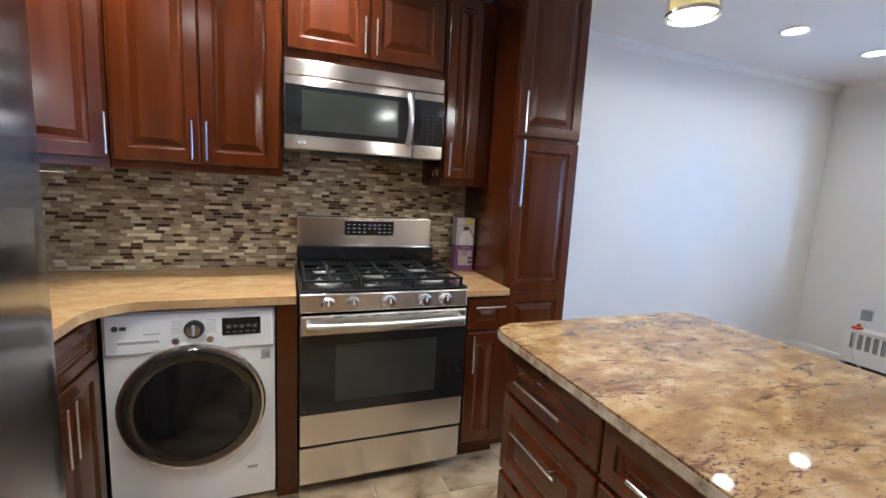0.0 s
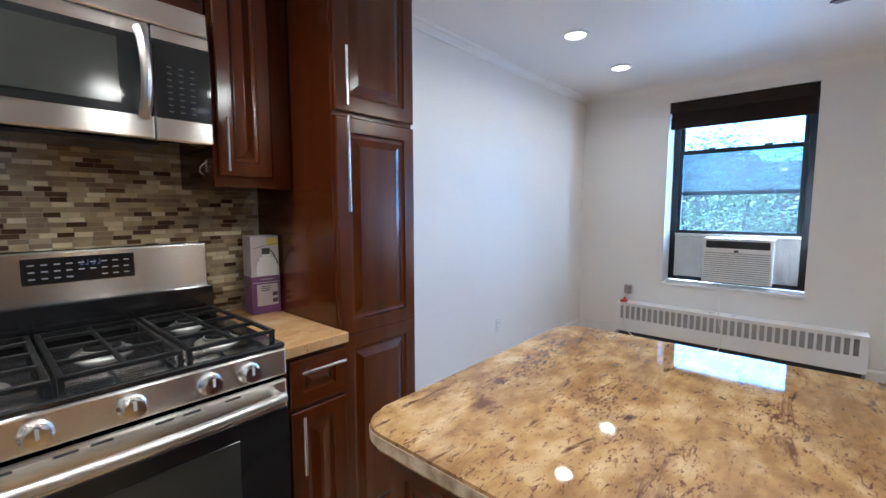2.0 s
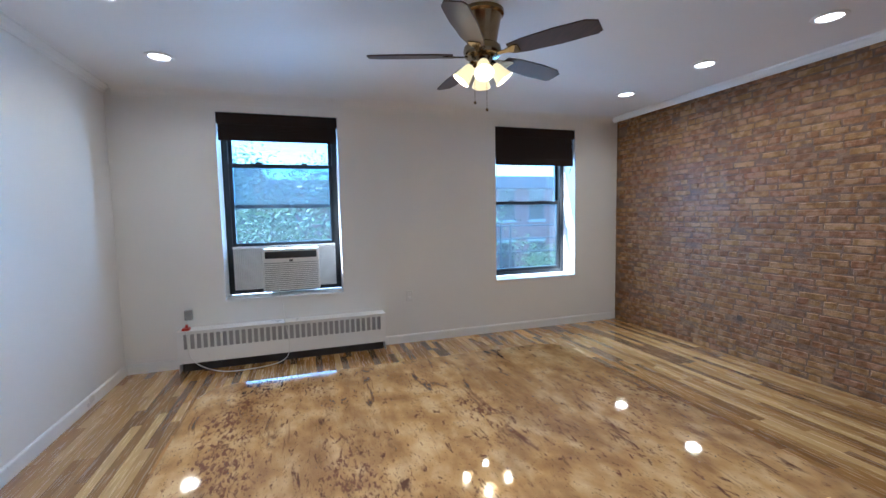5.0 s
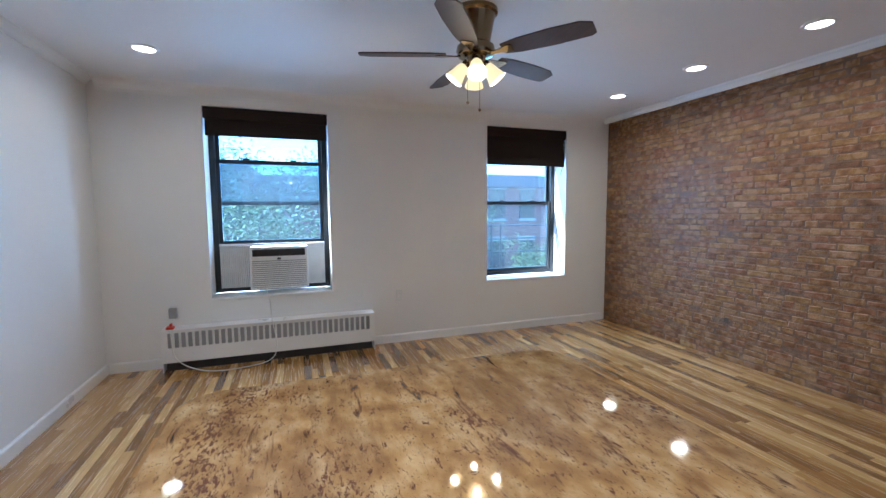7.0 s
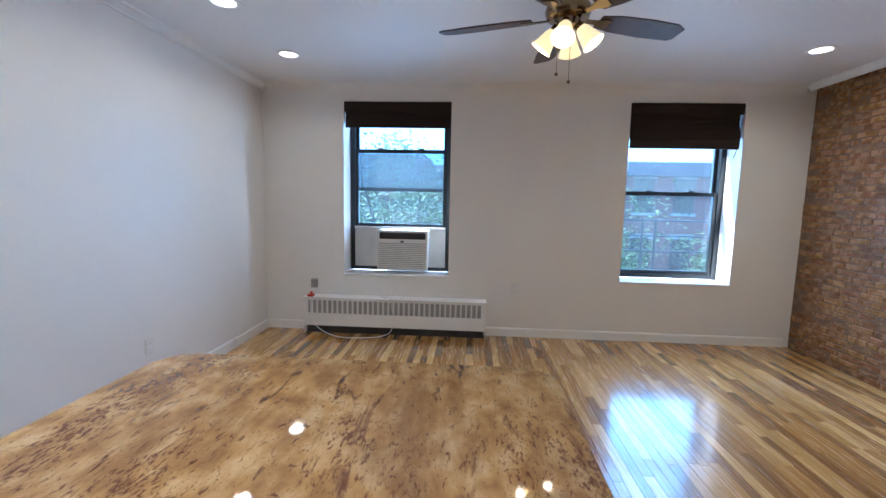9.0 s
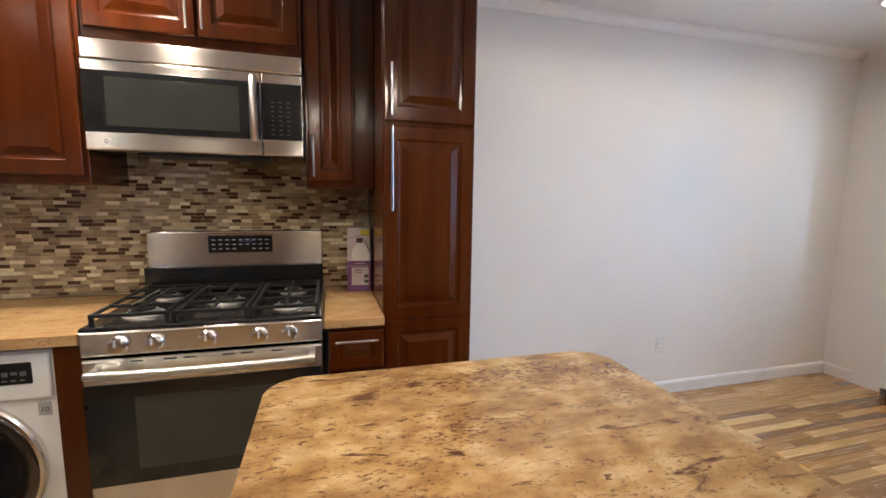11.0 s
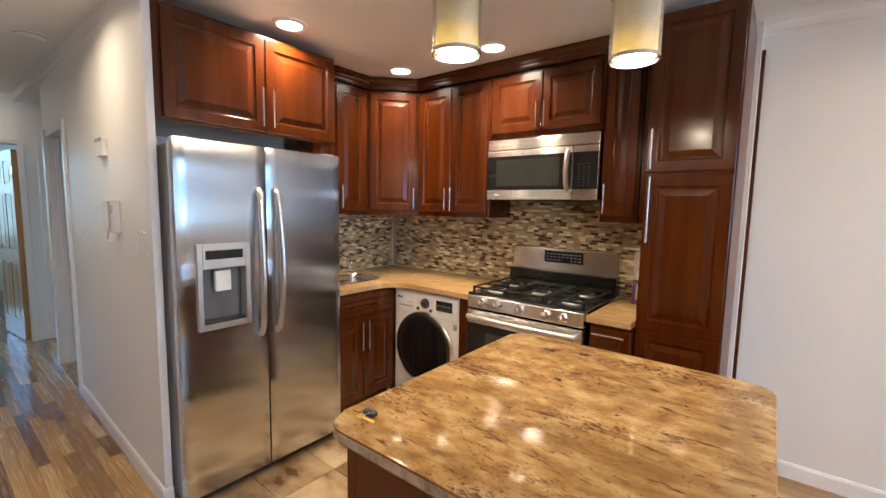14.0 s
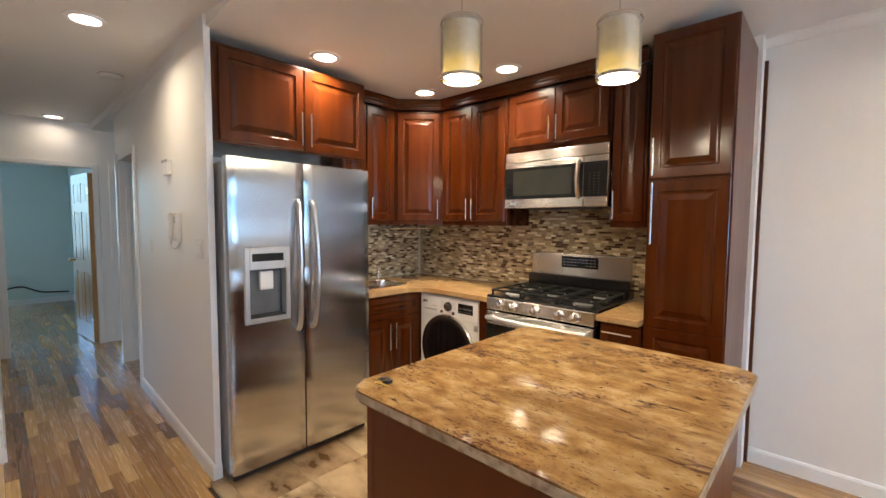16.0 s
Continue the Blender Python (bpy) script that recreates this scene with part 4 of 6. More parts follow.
for cx, cy, r in ((1.67, 3.12, 0.046), (1.67, 3.38, 0.036), (1.92, 3.25, 0.05), (2.17, 3.12, 0.040), (2.17, 3.38, 0.036)):
    bn = part("burner", lathe([(r + 0.022, 0), (r + 0.018, 0.006), (r, 0.010), (r, 0.018)], (cx, cy, 0.944), seg=24), DULL_ALU, st, "burner with steel base", True)
    part("burner_cap", lathe([(r * 0.85, 0.018), (r * 0.82, 0.026), (0.0, 0.028)], (cx, cy, 0.944), seg=24), IRON, bn, "", True)
for gx0, gx1 in ((1.555, 1.790), (1.800, 2.040), (2.050, 2.285)):
    bm = bmesh.new()
    gz = 0.982
    for yy in (2.995, 3.455):
        box(gx0, gx1, yy - 0.006, yy + 0.006, gz - 0.012, gz, 0.002, bm=bm)
    for xx in (gx0 + 0.006, gx1 - 0.006):
        box(xx - 0.006, xx + 0.006, 2.995, 3.455, gz - 0.012, gz, 0.002, bm=bm)
    cxx = (gx0 + gx1) / 2
    box(cxx - 0.005, cxx + 0.005, 2.995, 3.455, gz - 0.010, gz + 0.002, 0.002, bm=bm)
    for yy in (3.12, 3.25, 3.38):
        box(gx0 + 0.006, gx1 - 0.006, yy - 0.0045, yy + 0.0045, gz - 0.010, gz + 0.002, 0.002, bm=bm)
    for xx in (gx0 + 0.006, gx1 - 0.006):
        for yy in (3.0, 3.45):
            box(xx - 0.006, xx + 0.006, yy - 0.006, yy + 0.006, 0.943, gz - 0.01, bm=bm)
    part("grate", bm, IRON, st, "black cast-iron grate")
part("spoon_rest", tube(curve_points([(1.655, 3.06, 0.992), (1.663, 3.15, 0.995), (1.672, 3.27, 1.0)]), 0.004), CHROME, st, "pale metal bar across the grate", True)

# microwave
MX0, MX1, MF, MZ0, MZ1 = 1.477, 2.236, 3.252, 1.538, 1.936
mw = thing("microwave", (1.86, 3.4, MZ0), "stainless steel over-range microwave under the wall cabinets", "microwave")
part("body", box(MX0 + 0.004, MX1 - 0.004, MF + 0.02, KY - 0.012, MZ0, MZ1 - 0.002, 0.004), BLACK, mw, "black metal case")
part("top_vent", box(MX0, MX1, MF - 0.004, MF + 0.03, 1.865, MZ1, 0.006, 2), STEEL, mw, "steel vent strip")
md = part("door", box(MX0, 2.078, MF - 0.010, MF + 0.03, MZ0 + 0.002, 1.862, 0.006, 2), STEEL, mw, "steel door with dark window")
part("door_glass", box(MX0 + 0.003, 2.076, MF - 0.0125, MF - 0.008, 1.605, 1.825, 0.001), DARK_GLASS, md, "black glass")
part("window", box(MX0 + 0.075, 2.0, MF - 0.0145, MF - 0.012, 1.628, 1.803, 0.001), OVEN_GLASS, md, "grey see-through window")
cpn = part("control_panel", box(2.080, MX1, MF - 0.010, MF + 0.03, MZ0 + 0.002, 1.862, 0.006, 2), STEEL, mw, "steel panel with dark keypad")
kp = part("keypad", box(2.082, MX1 - 0.003, MF - 0.0125, MF - 0.008, 1.605, 1.825, 0.001), DARK_GLASS, cpn, "black keypad")
bm = bmesh.new()
for r in range(8):
    for c in range(3):
        box(2.115 + 0.03 * c, 2.127 + 0.03 * c, MF - 0.0135, MF - 0.012, 1.625 + 0.018 * r, 1.628 + 0.018 * r, bm=bm)
part("key_print", bm, DARK_MARK, kp)
part("handle", tube(curve_points([(2.052, MF - 0.012, 1.60), (2.054, MF - 0.040, 1.645), (2.055, MF - 0.052, 1.72), (2.054, MF - 0.040, 1.795), (2.052, MF - 0.012, 1.842)]), 0.0145, 10), STEEL_BAR, md, "bowed steel handle", True)
part("maker_mark", lathe([(0.009, 0), (0.009, 0.001), (0, 0.001)], (1.545, MF - 0.0105, 1.572), ax, 16, box(1.558, 1.572, MF - 0.012, MF - 0.010, 1.567, 1.578)), LIGHT_MARK, md)
part("underside_filter", box(1.62, 2.10, 3.30, 3.50, MZ0 - 0.006, MZ0 + 0.001), DARK_PLASTIC, mw)

# refrigerator
FY0, FY1, FXF, FT = 1.488, 2.384, 0.985, 1.772
fr = thing("refrigerator", (0.6, 1.936, 0), "side-by-side stainless steel refrigerator with water dispenser", "refrigerator")
part("body", box(KX + 0.02, 0.905, FY0 + 0.008, FY1 - 0.008, 0.03, FT - 0.02, 0.006), GREY_PLASTIC, fr, "dark grey steel case")
part("kick_grille", box(0.86, 0.935, FY0 + 0.01, FY1 - 0.01, 0.012, 0.058, 0.004), DARK_PLASTIC, fr, "dark kick grille")
for yy in (FY0 + 0.06, FY1 - 0.06):
    part("foot", rod((0.85, yy, 0), (0.85, yy, 0.035), 0.02), RUBBER, fr)
    part("hinge_cover", box(0.86, 0.95, yy - 0.04, yy + 0.04, FT - 0.02, FT + 0.008, 0.006), GREY_PLASTIC, fr)
SPLIT = 1.912
DY0, DY1, DZ0, DZ1 = 1.566, 1.812, 0.876, 1.292


def curved_door(y0, y1, z0, z1, hole=None):
    """A slightly bowed door front with an optional opening."""
    bm = bmesh.new()
    ys = sorted({y0, y1, *[y0 + (y1 - y0) * i / 16 for i in range(17)], *(hole[:2] if hole else ())})
    zs = sorted({z0, z1, *(hole[2:] if hole else ())})

    def bow(y):
        u = (y - y0) / (y1 - y0) * 2 - 1
        return 0.0008 * (1 - u * u) - (0.006 if abs(u) > 0.99 else 0)
    g = {(i, j): bm.verts.new((FXF - 0.008 + bow(y), y, z)) for i, y in enumerate(ys) for j, z in enumerate(zs)}
    for i in range(len(ys) - 1):
        for j in range(len(zs) - 1):
            if hole and hole[0] - 1e-6 <= ys[i] < hole[1] - 1e-6 and hole[2] - 1e-6 <= zs[j] < hole[3] - 1e-6:
                continue
            bm.faces.new((g[i, j], g[i + 1, j], g[i + 1, j + 1], g[i, j + 1]))
    ext = bmesh.ops.extrude_face_region(bm, geom=list(bm.faces))
    for v in ext["geom"]:
        if isinstance(v, bmesh.types.BMVert):
            v.co.x = 0.91
    return bm


ld = part("door", curved_door(FY0, SPLIT - 0.004, 0.062, FT, (DY0, DY1, DZ0, DZ1)), STEEL_FRIDGE, fr, "steel freezer door with dispenser", True)
rd = part("door", curved_door(SPLIT + 0.004, FY1, 0.062, FT), STEEL_FRIDGE, fr, "steel refrigerator door", True)
for d, hy, s in ((ld, SPLIT - 0.045, -1), (rd, SPLIT + 0.045, 1)):
    pts = curve_points([(FXF - 0.006, hy, 0.80), (FXF + 0.030, hy + s * 0.004, 0.86), (FXF + 0.056, hy + s * 0.010, 1.13), (FXF + 0.030, hy + s * 0.004, 1.48), (FXF - 0.006, hy, 1.56)], 10)
    bm = tube(pts, 0.0145, 10)
    part("handle", bm, STEEL_BAR, d, "long bowed steel handle", True)
# shallow back: the shade of a deep recess comes from its darker grey
dp = part("dispenser", box(0.912, 0.916, DY0, DY1, DZ0, DZ1), MID_GREY, ld, "grey ice and water dispenser, recess shade in its colour")
bm = bmesh.new()
for a in ((DY0 - 0.004, DY0 + 0.022, DZ0, DZ1), (DY1 - 0.022, DY1 + 0.004, DZ0, DZ1), (DY0 + 0.022, DY1 - 0.022, DZ0, DZ0 + 0.03), (DY0 + 0.022, DY1 - 0.022, DZ1 - 0.12, DZ1)):
    box(0.93, FXF + 0.004, *a, 0.003, bm=bm)
part("dispenser_frame", bm, STEEL_BAR, dp, "steel frame")
part("dispenser_screen", box(FXF + 0.0035, FXF + 0.006, DY0 + 0.035, DY1 - 0.035, DZ1 - 0.075, DZ1 - 0.032, 0.001), DARK_GLASS, dp, "black control strip")
part("dispenser_lever", box(0.935, 0.962, 1.655, 1.73, 1.055, 1.158, 0.006, 2), PLASTIC, dp, "pale ice chute lever")
part("drip_tray", box(0.93, FXF + 0.001, DY0 + 0.024, DY1 - 0.024, DZ0 + 0.029, DZ0 + 0.04), DARK_PLASTIC, dp)

# detergent box on the short worktop
bx = local_thing("cleaner_box", pose(2.475, 3.47, CT1 + 0.001, 0, 0, -6), "tall pale and purple cleaner carton beside the pantry", "box")
part("carton", box(-0.055, 0.055, -0.045, 0.045, 0, 0.31, 0.002), CARD, bx)
part("purple_wrap", box(-0.0556, 0.0556, -0.0456, 0.0456, 0.001, 0.150), PURPLE, bx, "purple lower half")
part("front_panel", box(-0.036, 0.046, -0.0466, -0.0456, 0.032, 0.118), CARD, bx, "pale front panel with small print")
part("band_lines", box(-0.05, 0.05, -0.0466, -0.0456, 0.124, 0.127, bm=box(-0.02, 0.03, -0.0466, -0.0456, 0.136, 0.140)), LIGHT_MARK, bx)
part("yellow_flash", prism([(0.008, -0.0465), (0.05, -0.0465), (0.05, -0.0456), (0.008, -0.0456)], 0.272, 0.302), YELLOW, bx, "yellow corner flash")
bottle = bmesh.new()
for hw, z0, z1 in ((0.040, 0.152, 0.196), (0.036, 0.196, 0.212), (0.028, 0.212, 0.226), (0.018, 0.226, 0.240)):
    box(-hw + 0.006, hw + 0.006, -0.0465, -0.0455, z0, z1, bm=bottle)
part("printed_bottle", bottle, PLASTIC, bx, "white printed bottle picture")
hose = tube([(-0.045, -0.0462, 0.262), (0.0, -0.0462, 0.272), (0.05, -0.0462, 0.280)], 0.0010, 6)
tube([(0.012, -0.0462, 0.262), (0.028, -0.0462, 0.246), (0.044, -0.0462, 0.215), (0.050, -0.0462, 0.195)], 0.0022, 6, bm=hose)
box(-0.012, 0.018, -0.0468, -0.0458, 0.238, 0.262, bm=hose)
part("printed_trigger", hose, DARK_MARK, bx, "dark printed trigger and hose")
bm = bmesh.new()
for i in range(3):
    box(-0.02, 0.012 + 0.004 * (i % 3), -0.0472, -0.0464, 0.092 + 0.008 * i, 0.095 + 0.008 * i, bm=bm)
for z0 in (0.042, 0.068):
    box(0.024, 0.044, -0.0472, -0.0464, z0, z0 + 0.016, bm=bm)
part("printed_lines", bm, DARK_MARK, bx)
# hooks under the cabinets
hk = thing("towel_rail", (0.62, 3.02, 1.36), "thin metal towel rail below the corner cabinet", "rail")
part("rail", rod((0.40, 2.96, 1.385), (0.70, 3.26, 1.385), 0.005), CHROME, hk, smooth=True)
for hx, hy in ((0.42, 2.98), (0.68, 3.24)):
    part("bracket", box(hx - 0.008, hx + 0.008, hy - 0.008, hy + 0.008, 1.378, 1.413), CHROME, hk)

hook = thing("hook", (2.24, 3.33, 1.47), "small chrome hook on the cabinet side", "hook")
part("plate", box(2.2385, 2.2425, 3.322, 3.338, 1.462, 1.505, 0.001), CHROME, hook)
part("prong", tube(curve_points([(2.239, 3.33, 1.495), (2.222, 3.33, 1.480), (2.220, 3.33, 1.462), (2.230, 3.33, 1.455)], 5), 0.003), CHROME, hook, "", True)

# ---- island ----
IX0, IX1, IY0, IY1, IZ = 2.172, 3.103, 1.388, 2.452, 0.928
isl = thing("kitchen_island", (2.63, 1.92, 0), "cherry wood island cabinet with drawers and plain panels", "island")
BX0, BX1, BY0, BY1 = 2.232, 3.045, 1.43, 2.405
part("body", box(BX0, BX1, BY0, BY1, 0.09, IZ - 0.034, 0.002), PANEL_RED, isl, "smooth red-brown panels")
part("toe_kick", box(BX0 + 0.05, BX1 - 0.02, BY0 + 0.02, BY1 - 0.02, 0, 0.09), CHERRY_H, isl)
for cx, cy in ((BX0 - 0.004, BY0 - 0.004), (BX1 - 0.026, BY0 - 0.004)):
    part("corner_post", box(cx, cx + 0.03, cy, cy + 0.03, 0, IZ - 0.034, 0.003), PANEL_RED, isl)
it = thing("island_top", (2.63, 1.92, IZ - 0.034), "polished tan granite island top with rusty veins", "worktop")
part("slab", prism(round_rect(IX0, IX1, IY0, IY1, 0.075), IZ - 0.034, IZ, bev=0.007), GRANITE, it, "polished tan granite slab")
part("edge_band", prism(round_rect(IX0 - 0.0015, IX1 + 0.0015, IY0 - 0.0015, IY1 + 0.0015, 0.0765), IZ - 0.030, IZ - 0.007, bev=0.003), GREY_EDGE, it, "paler honed granite edge")
mid = (BY0 + BY1) / 2
for y0, y1 in ((mid + 0.004, BY1 - 0.01), (BY0 + 0.01, mid - 0.004)):
    for z0, z1 in ((0.715, 0.872), (0.415, 0.700), (0.11, 0.40)):
        bm = door_mesh(-y1, -y0, z0, z1)
        bmesh.ops.transform(bm, matrix=Matrix.Translation((BX0, 0, 0)) @ Matrix.Rotation(radians(-90), 4, "Z"), verts=bm.verts)
        d = part("drawer_front", bm, CHERRY_H, isl)
        c, zc = (y0 + y1) / 2, min((z0 + z1) / 2 + 0.06, z1 - 0.035)
        if z0 > 0.7:
            zc = (z0 + z1) / 2
        hb = rod((BX0 - 0.052, c - 0.12, zc), (BX0 - 0.052, c + 0.12, zc), 0.0055)
        for s in (-0.085, 0.085):
            rod((BX0 - 0.052, c + s, zc), (BX0 - 0.018, c + s, zc), 0.004, seg=8, bm=hb)
        part("handle", hb, CHROME, d, "satin chrome bar handle", True)
ky = thing("keys", (2.25, 1.475, IZ), "small bunch of brass keys with a dark fob", "keys")
part("fob", prism(round_rect(2.225, 2.265, 1.48, 1.505, 0.008), IZ + 0.001, IZ + 0.011), DARK_PLASTIC, ky, "dark fob")
part("key", box(2.235, 2.285, 1.463, 1.472, IZ + 0.001, IZ + 0.004, bm=lathe([(0.012, 0), (0.012, 0.003), (0, 0.003)], (2.235, 1.468, IZ + 0.001), seg=14)), BRASS, ky, "brass key")
part("ring", tube([(2.242 + 0.014 * math.cos(a), 1.478 + 0.014 * math.sin(a), IZ + 0.013) for a in [2 * math.pi * i / 16 for i in range(17)]], 0.0012, 6), CHROME, ky)


# ---- ceiling lights and pendants ----
first = None
for x, y, watts in RECESSED:
    if first is None:
        first = thing("recessed_light", (x, y, CEIL), "lit round recessed ceiling light with white trim", "ceiling light", "recessed lights")
        part("trim_ring", lathe([(0.092, 0.001), (0.090, -0.006), (0.070, -0.010), (0.064, -0.004)], (x, y, CEIL), seg=32), TRIM, first, "", True)
        part("lamp_face", lathe([(0.066, -0.005), (0.0, -0.006)], (x, y, CEIL), seg=32), BULB, first, "glowing lamp face")
    else:
        copy_thing(first, pose(x, y, ceil_z(x, y)))

def pendant(x, y, z):
    ob = thing("pendant_lamp", (x, y, z), "lit cylindrical pendant lamp with pierced silver shade", "pendant lamp", "pendant lamps")
    part("cord", rod((x, y, z + 0.20), (x, y, ceil_z(x, y)), 0.0028, seg=8), CHROME, ob)
    part("canopy", lathe([(0.055, 0), (0.05, -0.02), (0.01, -0.028)], (x, y, ceil_z(x, y)), seg=24), CHROME, ob, "", True)
    part("diffuser", lathe([(0.066, 0.012), (0.066, 0.192)], (x, y, z), seg=32), LIT_INNER, ob, "warm glowing inner cylinder", True)
    part("lamp_face", lathe([(0.064, 0.010), (0.0, 0.009)], (x, y, z), seg=32), BULB, ob, "bright lower disc")
    bm = bmesh.new()
    # pierced shade: a net of irregular holes
    rows, cols, r = 27, 58, 0.076
    rng = random.Random(4)
    ring = []
    for j in range(rows + 1):
        ring.append([(2 * math.pi * (i + 0.5 * (j % 2) + rng.uniform(-0.42, 0.42)) / cols, z + 0.005 + 0.195 * j / rows + (rng.uniform(-0.0034, 0.0034) if 0 < j < rows else 0)) for i in range(cols)])
    pt = lambda a, h, rr=r: Vector((x + rr * math.cos(a), y + rr * math.sin(a), h))
    for j in range(rows):
        for i in range(cols):
            a, b, c, d = ring[j][i], ring[j][(i + 1) % cols], ring[j + 1][(i + 1) % cols], ring[j + 1][i]
            quad = []
            base_a = a[0]
            for p in (a, b, c, d):
                t = p[0]
                while t - base_a > math.pi:
                    t -= 2 * math.pi
                while t - base_a < -math.pi:
                    t += 2 * math.pi
                quad.append((t, p[1]))
            mt, mh = sum(p[0] for p in quad) / 4, sum(p[1] for p in quad) / 4
            k = rng.uniform(0.50, 0.84)
            o = [bm.verts.new(pt(t, h)) for t, h in quad]
            n = [bm.verts.new(pt(mt + (t - mt) * k, mh + (h - mh) * k)) for t, h in quad]
            for s in range(4):
                bm.faces.new((o[s], o[(s + 1) % 4], n[(s + 1) % 4], n[s]))
    bmesh.ops.remove_doubles(bm, verts=bm.verts, dist=1e-5)
    part("shade", bm, LACE, ob, "silver shade pierced with small irregular holes")
    for h in (0.0, 0.198):
        part("rim", lathe([(0.078, h - 0.004), (0.078, h + 0.006), (0.073, h + 0.006), (0.073, h - 0.004), (0.078, h - 0.004)], (x, y, z + 0.004), seg=32), CHROME, ob, "", True)
    return ob


PENDANTS = [(2.237, 1.853, 1.958), (2.667, 2.218, 1.958)]
for p in PENDANTS:
    pendant(*p)
    lamp("pendant_lamp_light", "AREA", pose(p[0], p[1], p[2] - 0.004), PENDANT_W, 0.11, WARM)

# ---- ceiling fan ----
FX, FY = 4.185, 1.17
FZ = CEIL - 0.05
fan = thing("ceiling_fan", (FX, FY, CEIL), "bronze ceiling fan with five dark blades and four lit glass shades", "ceiling fan")
part("canopy", lathe([(0.125, 0), (0.125, -0.02), (0.112, -0.03), (0.105, -0.055), (0.092, -0.12), (0.082, -0.18)], (FX, FY, CEIL), seg=32), BRONZE, fan, "", True)
part("motor", lathe([(0.082, -0.13), (0.105, -0.145), (0.11, -0.17), (0.10, -0.195), (0.06, -0.205)], (FX, FY, FZ), seg=32), BRONZE, fan, "", True)
part("light_hub", lathe([(0.06, -0.205), (0.055, -0.235), (0.035, -0.25), (0.03, -0.27), (0.0, -0.275)], (FX, FY, FZ), seg=24), BRONZE, fan, "", True)
for i in range(5):
    m = Matrix.Translation((FX, FY, FZ - 0.19)) @ Matrix.Rotation(radians(1 + 72 * i), 4, "Z") @ Matrix.Rotation(radians(-12), 4, "X")
    bm = bmesh.new()
    outline = [(0.17, -0.045), (0.26, -0.062), (0.45, -0.072), (0.60, -0.068), (0.655, -0.040), (0.655, 0.045), (0.63, 0.062), (0.45, 0.068), (0.26, 0.060), (0.17, 0.045)]
    prism(outline, -0.004, 0.004, bm, 0.002)
    bmesh.ops.transform(bm, matrix=m, verts=bm.verts)
    bl = part("blade", bm, BLADE, fan, "dark walnut blade")
    bm = prism([(0.085, -0.012), (0.15, -0.016), (0.20, -0.036), (0.23, -0.030), (0.225, 0.030), (0.20, 0.036), (0.15, 0.016), (0.085, 0.012)], -0.010, -0.0045)
    bmesh.ops.transform(bm, matrix=m, verts=bm.verts)
    part("blade_arm", bm, BRONZE, bl, "bronze blade arm")
for i in range(4):
    a = radians(160 + 90 * i)
    d = Vector((math.cos(a), math.sin(a), 0))
    c = Vector((FX, FY, FZ - 0.225))
    ax2 = (d * 0.62 + Vector((0, 0, -0.78))).normalized()
    p0 = c + d * 0.045
    arm = part("lamp_arm", rod(p0, p0 + ax2 * 0.035, 0.02, 0.026), BRONZE, fan, "", True)
    o = p0 + ax2 * 0.03
    sh = part("glass_shade", lathe([(0.026, 0.0), (0.034, 0.02), (0.040, 0.05), (0.050, 0.085), (0.056, 0.10), (0.053, 0.10), (0.047, 0.084), (0.037, 0.05), (0.031, 0.02), (0.022, 0.004)], o, ax2, 24), LIT_GLASS, fan, "lit frosted glass shade", True)
    lamp("fan_light", "POINT", pose(*(o + ax2 * 0.108)), FAN_W / 4, 0.018, WARM)
    part("bulb", lathe([(0.0, 0.088), (0.016, 0.082), (0.026, 0.062), (0.024, 0.045), (0.012, 0.02)], o, ax2, 16), HOT_BULB, sh, "glowing bulb", True)
for dx, dy, z in ((0.02, 0.04, 0.44), (-0.035, -0.01, 0.49)):
    ch = part("pull_chain", rod((FX + dx, FY + dy, FZ - 0.26), (FX + dx, FY + dy, FZ - z), 0.0015, seg=6), BRONZE, fan)
    part("chain_ball", lathe([(0.0, 0.0), (0.008, 0.006), (0.008, 0.014), (0.0, 0.02)], (FX + dx, FY + dy, FZ - z - 0.02), seg=12), BRONZE, ch, "", True)

# ---- windows ----
GX = EX + 0.24


